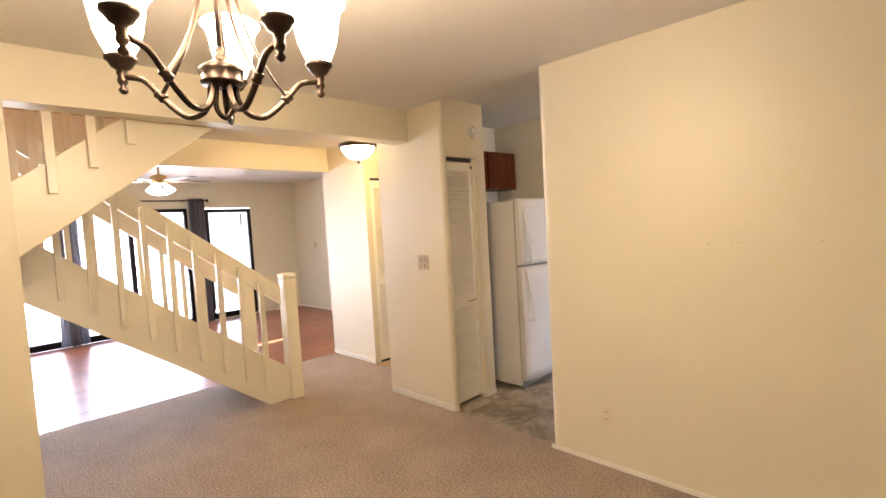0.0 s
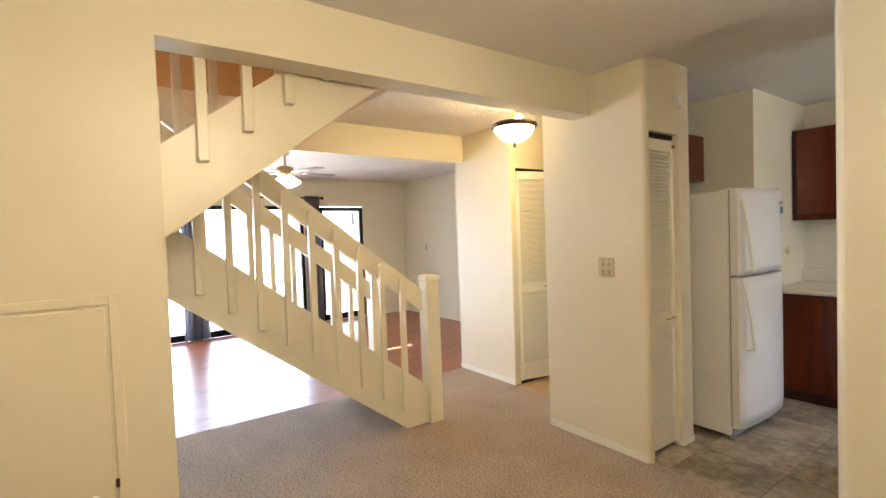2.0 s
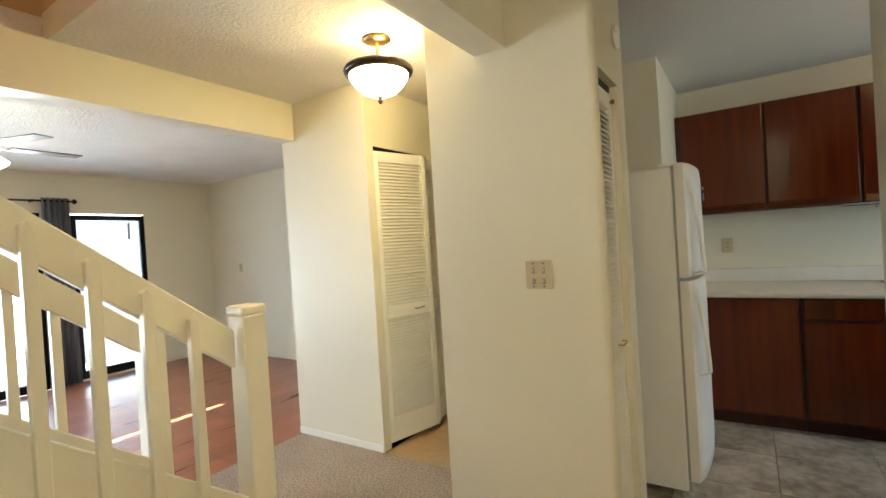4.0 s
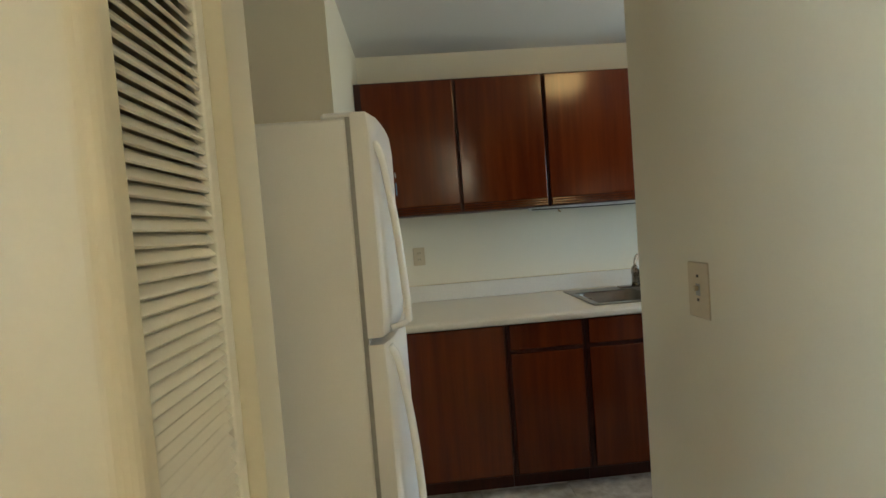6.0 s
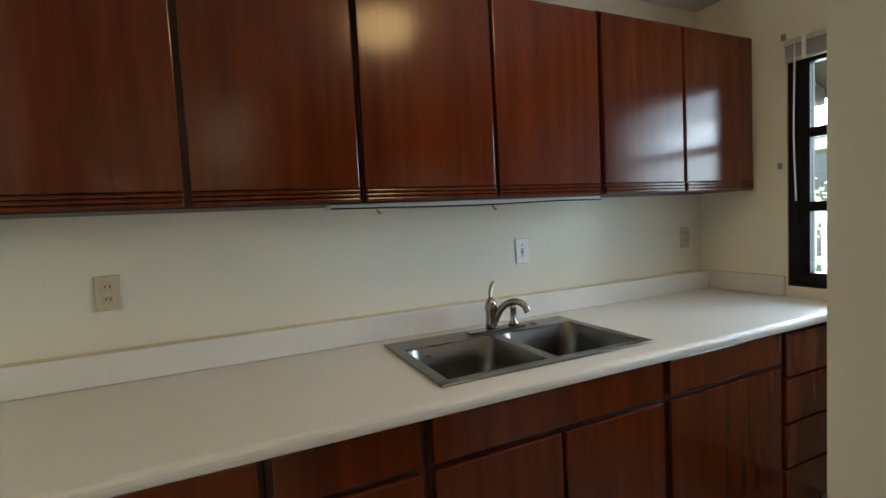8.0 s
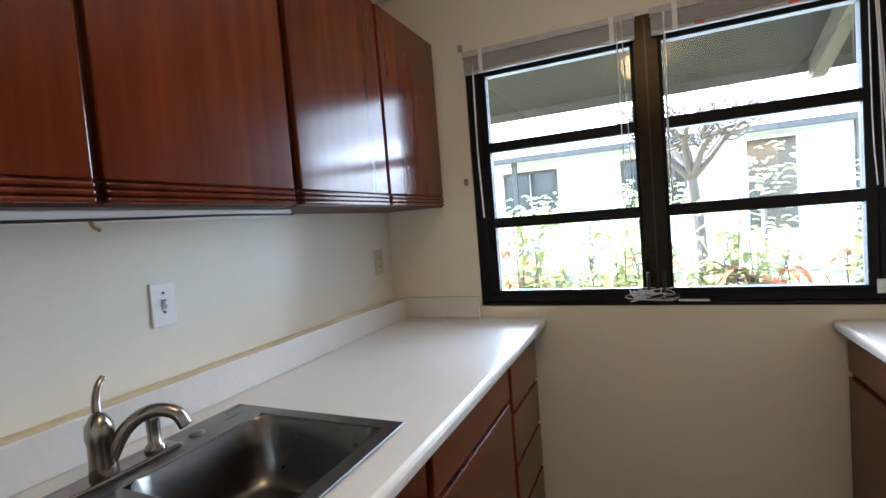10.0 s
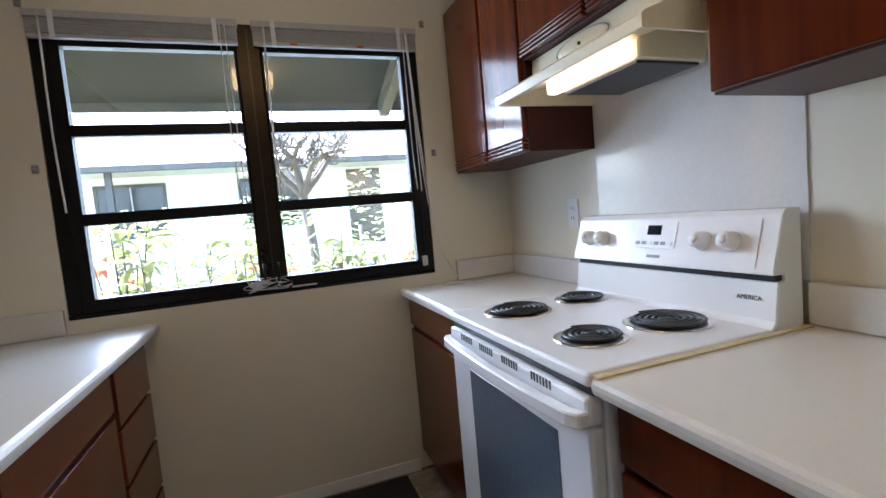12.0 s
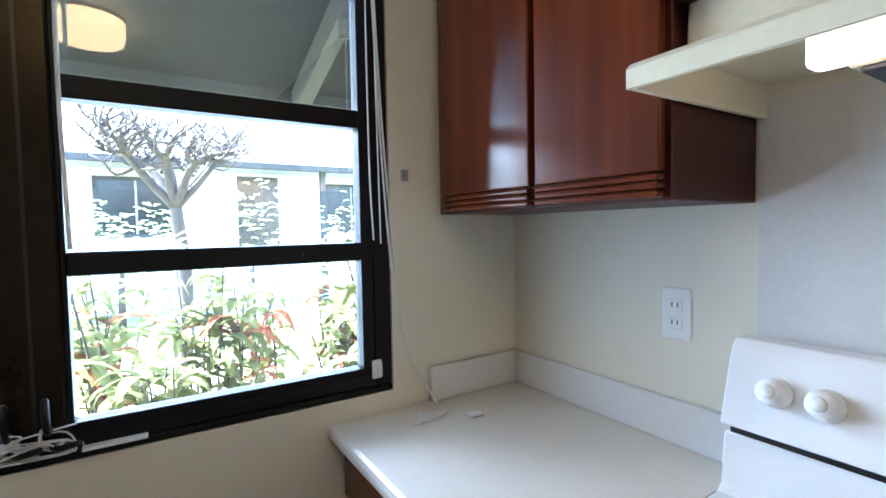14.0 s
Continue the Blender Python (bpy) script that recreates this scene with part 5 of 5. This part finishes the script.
def curtain(yc, wd, z0, z1, label):
    t = thing("curtain", (XW + 0.10, yc, z0), label, "curtain", "living room curtains")
    bm = bmesh.new()
    n, nz = 42, 6
    rows = []
    for j in range(nz + 1):
        u = j / nz
        rows.append([bm.verts.new((XW + 0.10 + 0.035 * math.sin(i / n * 2 * math.pi * 5 + 0.4 * math.sin(3 * u)), yc + (i / n - 0.5) * wd * (1.12 - 0.22 * u * (1 - 0.4 * u)), z0 + (z1 - z0) * u)) for i in range(n + 1)])
    for a0, a1 in zip(rows, rows[1:]):
        for i in range(n):
            bm.faces.new((a0[i], a0[i + 1], a1[i + 1], a1[i])).smooth = True
    bmesh.ops.solidify(bm, geom=list(bm.faces), thickness=0.004)
    part("cloth", bm, CURTAIN, t)
    for i in range(5):
        part("grommet", lathe([(0.016, -0.004), (0.021, 0.0), (0.016, 0.004)], (XW + 0.10, yc + (i - 2) * wd / 6, z1 - 0.035), 12, Matrix.Rotation(radians(90), 4, "X")), CHROME, t)
    return t


curtain(0.10, 0.26, 0.02, 2.14, "grey grommet curtain gathered beside the glass door")
curtain(-1.68, 0.30, 0.02, 2.14, "grey grommet curtain gathered between two glass doors")
cr = thing("curtain_rod", (XW + 0.1, -1.3, 2.11), "dark metal curtain rod with ball finials", "curtain rod")
part("rod", rod([(XW + 0.10, -4.3, 2.105), (XW + 0.10, 0.25, 2.105)], 0.011, 10), BRONZE, cr)
part("finial", lathe([(0.0, -0.03), (0.02, -0.02), (0.028, 0.0), (0.02, 0.02), (0.0, 0.03)], (XW + 0.10, 0.28, 2.105), 14), BRONZE, cr)
for yy in (-0.1, -1.66, -4.1):
    part("bracket", box(XW, XW + 0.10, yy - 0.008, yy + 0.008, 2.09, 2.12, 0.002), BRONZE, cr)

fan = thing("ceiling_fan", (-6.9, -1.03, CZ), "brass ceiling fan with dark blades and a lit glass shade", "ceiling fan")
FXc, FYc = -6.9, -1.03
part("canopy", lathe([(0.07, CZ), (0.072, CZ - 0.03), (0.03, CZ - 0.06), (0.014, CZ - 0.065)], (FXc, FYc, 0), 22), BRASS, fan)
part("downrod", lathe([(0.012, 2.25), (0.012, CZ - 0.06)], (FXc, FYc, 0), 10), BRASS, fan)
part("motor", lathe([(0.04, 2.14), (0.085, 2.15), (0.095, 2.19), (0.085, 2.24), (0.03, 2.26)], (FXc, FYc, 0), 26), BRASS, fan)
for k_ in range(5):
    q = boxes((0.10, 0.18, -0.02, 0.02, 2.172, 2.178, 0.002), (0.16, 0.58, -0.06, 0.06, 2.178, 2.185, 0.003))
    bmesh.ops.transform(q, matrix=Matrix.Translation((FXc, FYc, 0)) @ Matrix.Rotation(radians(72 * k_ + 20), 4, "Z"), verts=q.verts)
    part("blade", q, FANBLADE, fan)
for k_ in range(3):
    w_ = radians(120 * k_ + 60)
    part("shade", lathe([(0.02, 0.0), (0.03, -0.02), (0.05, -0.06), (0.068, -0.10), (0.0, -0.085)], (FXc + 0.06 * math.cos(w_), FYc + 0.06 * math.sin(w_), 2.135), 18, Matrix.Rotation(w_, 4, "Z") @ Matrix.Rotation(radians(-28), 4, "Y")), FANGLOW, fan, "lit glass tulip shade")

# ---------------------------------------------------------------- outdoors
structure("ground", boxes((0.15, 200, -200, 200, -0.4, -0.25), (-200, XW - 0.14, -200, 200, -0.4, -0.25), (XW - 0.14, 0.15, 2.7, 200, -0.4, -0.25), (XW - 0.14, 0.15, -200, -6.2, -0.4, -0.25)), SOIL, "garden soil and thin grass", "ground")
structure("pavement", box(XW - 4.5, XW - 0.15, -8, 5, -0.25, -0.06), CONCRETE, "pale concrete patio outside the glass doors", "patio")
pf = thing("patio_fence", (XW - 4.4, -2, -0.06), "white board fence round the patio", "fence")
for i in range(44):
    part("board", box(XW - 4.45, XW - 4.42, -8 + i * 0.30, -8 + i * 0.30 + 0.285, -0.06, 1.75, 0.004), SIDING, pf)

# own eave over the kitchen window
ev = structure("trim_eave", prism([(0.151, 2.60), (1.45, 2.16), (1.45, 2.24), (0.151, 2.72)], "y", -3.0, 6.0), SOFFIT, "near-black sloping soffit over the window", "eave")
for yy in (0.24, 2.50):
    part("rafter", prism([(0.16, 2.47), (1.38, 2.05), (1.449, 2.05), (1.449, 2.158), (0.16, 2.595)], "y", yy, yy + 0.07), RAFTER, ev, "dark grey eave rafter")
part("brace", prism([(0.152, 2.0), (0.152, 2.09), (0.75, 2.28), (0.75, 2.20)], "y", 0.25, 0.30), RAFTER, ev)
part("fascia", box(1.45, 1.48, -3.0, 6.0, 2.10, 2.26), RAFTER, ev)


def house(at, wd, dp, rz, label):
    """A low house: long wall towards -x in its own axes."""
    t = thing("neighbour_house", at, label, "house")
    ax, ay, az = at

    def P(nm, bm, mat, par=None, lab=""):
        return part(nm, bm, mat, par or t, lab)
    P("wall", box(ax, ax + dp, ay - wd / 2, ay + wd / 2, -0.25, az + 2.35), SIDING)
    P("roof", prism([(ax - 1.1, az + 2.25), (ax + dp / 2, az + 4.4), (ax + dp + 1.1, az + 2.25), (ax + dp + 1.1, az + 2.12), (ax - 1.1, az + 2.12)], "y", ay - wd / 2 - 0.6, ay + wd / 2 + 0.6), ROOF)
    P("gutter", box(ax - 1.2, ax - 1.1, ay - wd / 2 - 0.6, ay + wd / 2 + 0.6, az + 2.10, az + 2.24, 0.01), RAFTER)
    for yo in (-4.6, 0.1, 3.1, 5.6):
        wi = P("window", boxes((ax - 0.05, ax - 0.005, ay + yo - 0.72, ay + yo - 0.65, az + 0.7, az + 1.95), (ax - 0.05, ax - 0.005, ay + yo + 0.65, ay + yo + 0.72, az + 0.7, az + 1.95), (ax - 0.05, ax - 0.005, ay + yo - 0.65, ay + yo + 0.65, az + 1.88, az + 1.95), (ax - 0.05, ax - 0.005, ay + yo - 0.65, ay + yo + 0.65, az + 0.7, az + 0.77)), RAFTER)
        P("pane", box(ax - 0.03, ax - 0.004, ay + yo - 0.65, ay + yo - 0.02, az + 0.77, az + 1.88), DARKOPEN, wi)
        P("pane", box(ax - 0.03, ax - 0.004, ay + yo + 0.02, ay + yo + 0.65, az + 0.77, az + 1.88), DARKOPEN, wi)
    P("door", box(ax - 0.05, ax - 0.004, ay - 2.75, ay - 1.85, az + 0.05, az + 2.05), DARKOPEN)
    P("porch_post", box(ax - 1.0, ax - 0.88, ay - 3.6, ay - 3.48, -0.25, az + 2.12), RAFTER)
    P("porch_post", box(ax - 1.0, ax - 0.88, ay + 3.2, ay + 3.32, -0.25, az + 2.12), RAFTER)
    return t


house((10.5, 1.0, 0.62), 16, 8, 0, "low pale neighbour house with a wide shingle roof")

random.seed(11)


def leaf(bm, base, heading, length, width, droop):
    """A long blade that arches over."""
    n = 5
    d = Vector((math.cos(heading), math.sin(heading), 0))
    s = Vector((-d.y, d.x, 0))
    lo, mid, hi = [], [], []
    for i in range(n + 1):
        u = i / n
        w = width * math.sin(math.pi * min(1, 0.12 + 0.88 * u)) ** 0.8 * (1 if i < n else 0.05)
        p = Vector(base) + d * (length * (u - 0.25 * droop * u * u)) + Vector((0, 0, length * (0.75 * u - droop * u * u)))
        lo.append(bm.verts.new(p - s * w))
        mid.append(bm.verts.new(p - Vector((0, 0, w * 0.35))))
        hi.append(bm.verts.new(p + s * w))
    for i in range(n):
        bm.faces.new((lo[i], lo[i + 1], mid[i + 1], mid[i]))
        bm.faces.new((mid[i], mid[i + 1], hi[i + 1], hi[i]))


def shrub(x, y, height, n_stem, red):
    t = thing("garden_shrub", (x, y, -0.25), "broad-leaved garden shrub with red and green leaves" if red else "broad-leaved green garden shrub", "shrub", "shrubs below the window")
    for i in range(n_stem):
        a_ = random.uniform(0, 6.28)
        r_ = random.uniform(0.05, 0.22)
        hh = height * random.uniform(0.6, 1.0)
        tip = Vector((x + 1.6 * r_ * math.cos(a_), y + 1.6 * r_ * math.sin(a_), -0.25 + hh))
        st = part("stem", rod([(x + 0.4 * r_ * math.cos(a_), y + 0.4 * r_ * math.sin(a_), -0.25), (x + r_ * math.cos(a_ + 0.3), y + r_ * math.sin(a_ + 0.3), -0.25 + hh * 0.55), tip], 0.010, 5, 4, taper=0.5), BARK, t)
        bm = bmesh.new()
        for k in range(13):
            u = random.uniform(0.35, 1.0)
            q = Vector((x, y, -0.25)).lerp(tip, u)
            q.z = -0.25 + hh * u
            leaf(bm, q, random.uniform(0, 6.28), random.uniform(0.2, 0.48), random.uniform(0.026, 0.052), random.uniform(0.6, 1.15))
        part("leaves", bm, LEAFRED if red and i % 3 == 0 else LEAF, t, kind="stuff")


for i in range(26):
    shrub(random.uniform(0.95, 3.6), -2.6 + 0.235 * i + random.uniform(-0.15, 0.15), random.uniform(1.2, 1.85), 6, i % 4 == 1)


def tree(x, y, height):
    t = thing("garden_tree", (x, y, -0.25), "pruned grey-barked tree with gnarled bare limbs", "tree")
    part("trunk", rod([(x, y, -0.25), (x + 0.06, y - 0.05, 0.8), (x - 0.03, y + 0.03, 1.75)], 0.085, 10, taper=0.75), BARK, t)
    crown = bmesh.new()
    for i in range(9):
        a_ = i * 0.7 + random.uniform(-0.2, 0.2)
        reach = random.uniform(0.6, 1.0)
        p0 = Vector((x - 0.03, y + 0.03, 1.7))
        p1 = p0 + Vector((0.45 * reach * math.cos(a_), 0.45 * reach * math.sin(a_), random.uniform(0.25, 0.5)))
        p2 = p0 + Vector((reach * math.cos(a_ + 0.25), reach * math.sin(a_ + 0.25), random.uniform(0.45, 1.0)))
        part("limb", rod([p0, p1, p2], 0.055, 7, 5, taper=0.35), BARK, t)
        for k in range(13):
            q0 = p1.lerp(p2, random.random())
            b_ = random.uniform(0, 6.28)
            q1 = q0 + Vector((0.2 * math.cos(b_), 0.2 * math.sin(b_), random.uniform(-0.1, 0.2)))
            q2 = q1 + Vector((0.2 * math.cos(b_ + 0.9), 0.2 * math.sin(b_ + 0.9), random.uniform(0.05, 0.28)))
            tube(crown, spline([q0, q1, q2], 3), 0.019, 5, 0.4)
            for _ in range(3):
                b_ = random.uniform(0, 6.28)
                q3 = q1.lerp(q2, random.random())
                q4 = q3 + Vector((0.1 * math.cos(b_), 0.1 * math.sin(b_), random.uniform(0.0, 0.16)))
                q5 = q4 + Vector((0.08 * math.cos(b_ - 0.8), 0.08 * math.sin(b_ - 0.8), random.uniform(0.0, 0.14)))
                tube(crown, spline([q3, q4, q5], 2), 0.009, 4, 0.5)
    part("crown", crown, BARK, t, kind="stuff")


tree(5.0, 0.66, 2.4)


def bush(x, y, r):
    t = thing("round_bush", (x, y, -0.25), "leafy pale-green bush in front of the house", "bush")
    bm = bmesh.new()
    for _ in range(620):
        v_ = Vector((random.gauss(0, 1), random.gauss(0, 1), random.gauss(0, 1))).normalized() * r * random.uniform(0.65, 1.05)
        leaf(bm, (x + v_.x, y + v_.y, -0.25 + r * 0.8 + 0.85 * v_.z), random.uniform(0, 6.28), 0.16, 0.04, 0.7)
    part("foliage", bm, BUSH, t, kind="stuff")
    part("stem", rod([(x, y, -0.25), (x, y, -0.25 + r)], 0.04, 6), BARK, t)


for bxx, byy, br in ((6.6, -0.4, 1.45), (7.2, 1.3, 1.30), (6.8, 3.4, 1.2), (6.9, -2.7, 1.45), (7.6, 5.6, 1.2), (8.2, 2.4, 1.35)):
    bush(bxx, byy, br)

# ---------------------------------------------------------------- floor pieces, last
TS = 0.457


def piece_mesh(name, dx, dy, dz, r, material):
    bm = box(-dx / 2, dx / 2, -dy / 2, dy / 2, -dz, 0, r)
    me = bpy.data.meshes.new(name)
    bm.to_mesh(me)
    bm.free()
    me.materials.append(material)
    return me


made = {}
for ix in range(-3, 7):
    for iy in range(-1, 6):
        x0, x1 = -2.62 + (ix - 0) * TS, -2.62 + (ix + 1) * TS
        y0, y1 = -0.06 + iy * TS, -0.06 + (iy + 1) * TS
        cx0, cx1, cy0, cy1 = max(x0, XR + 0.1), min(x1, -0.012), max(y0, -0.055), min(y1, YS)
        if cx1 - cx0 < 0.02 or cy1 - cy0 < 0.02:
            continue
        key = (round(cx1 - cx0, 3), round(cy1 - cy0, 3))
        if key not in made:
            made[key] = piece_mesh("tile", key[0] - 0.003, key[1] - 0.003, 0.006, 0.001, VINYL)
        o = new("tile", made[key])
        o.parent = kfloor
        o.location = ((cx0 + cx1) / 2, (cy0 + cy1) / 2, 0.0)
random.seed(3)
PW, PL = 0.19, 1.22
plank_made = {}
xx = XL - 0.06
while xx > XW + 0.02:
    x0 = max(xx - PW, XW)
    yy = YL + random.uniform(0, PL) - 0.001
    while yy > -6.0:
        ya, yb = max(yy - PL, -6.0), min(yy, YL)
        if yb - ya > 0.03:
            key = (round(xx - x0, 3), round(yb - ya, 3))
            if key not in plank_made:
                plank_made[key] = piece_mesh("plank", key[0] - 0.0012, key[1] - 0.0012, 0.010, 0.0008, PLANK)
            o = new("plank", plank_made[key])
            o.parent = lfloor
            o.location = ((xx + x0) / 2, (ya + yb) / 2, 0.0)
        yy -= PL
    xx -= PW
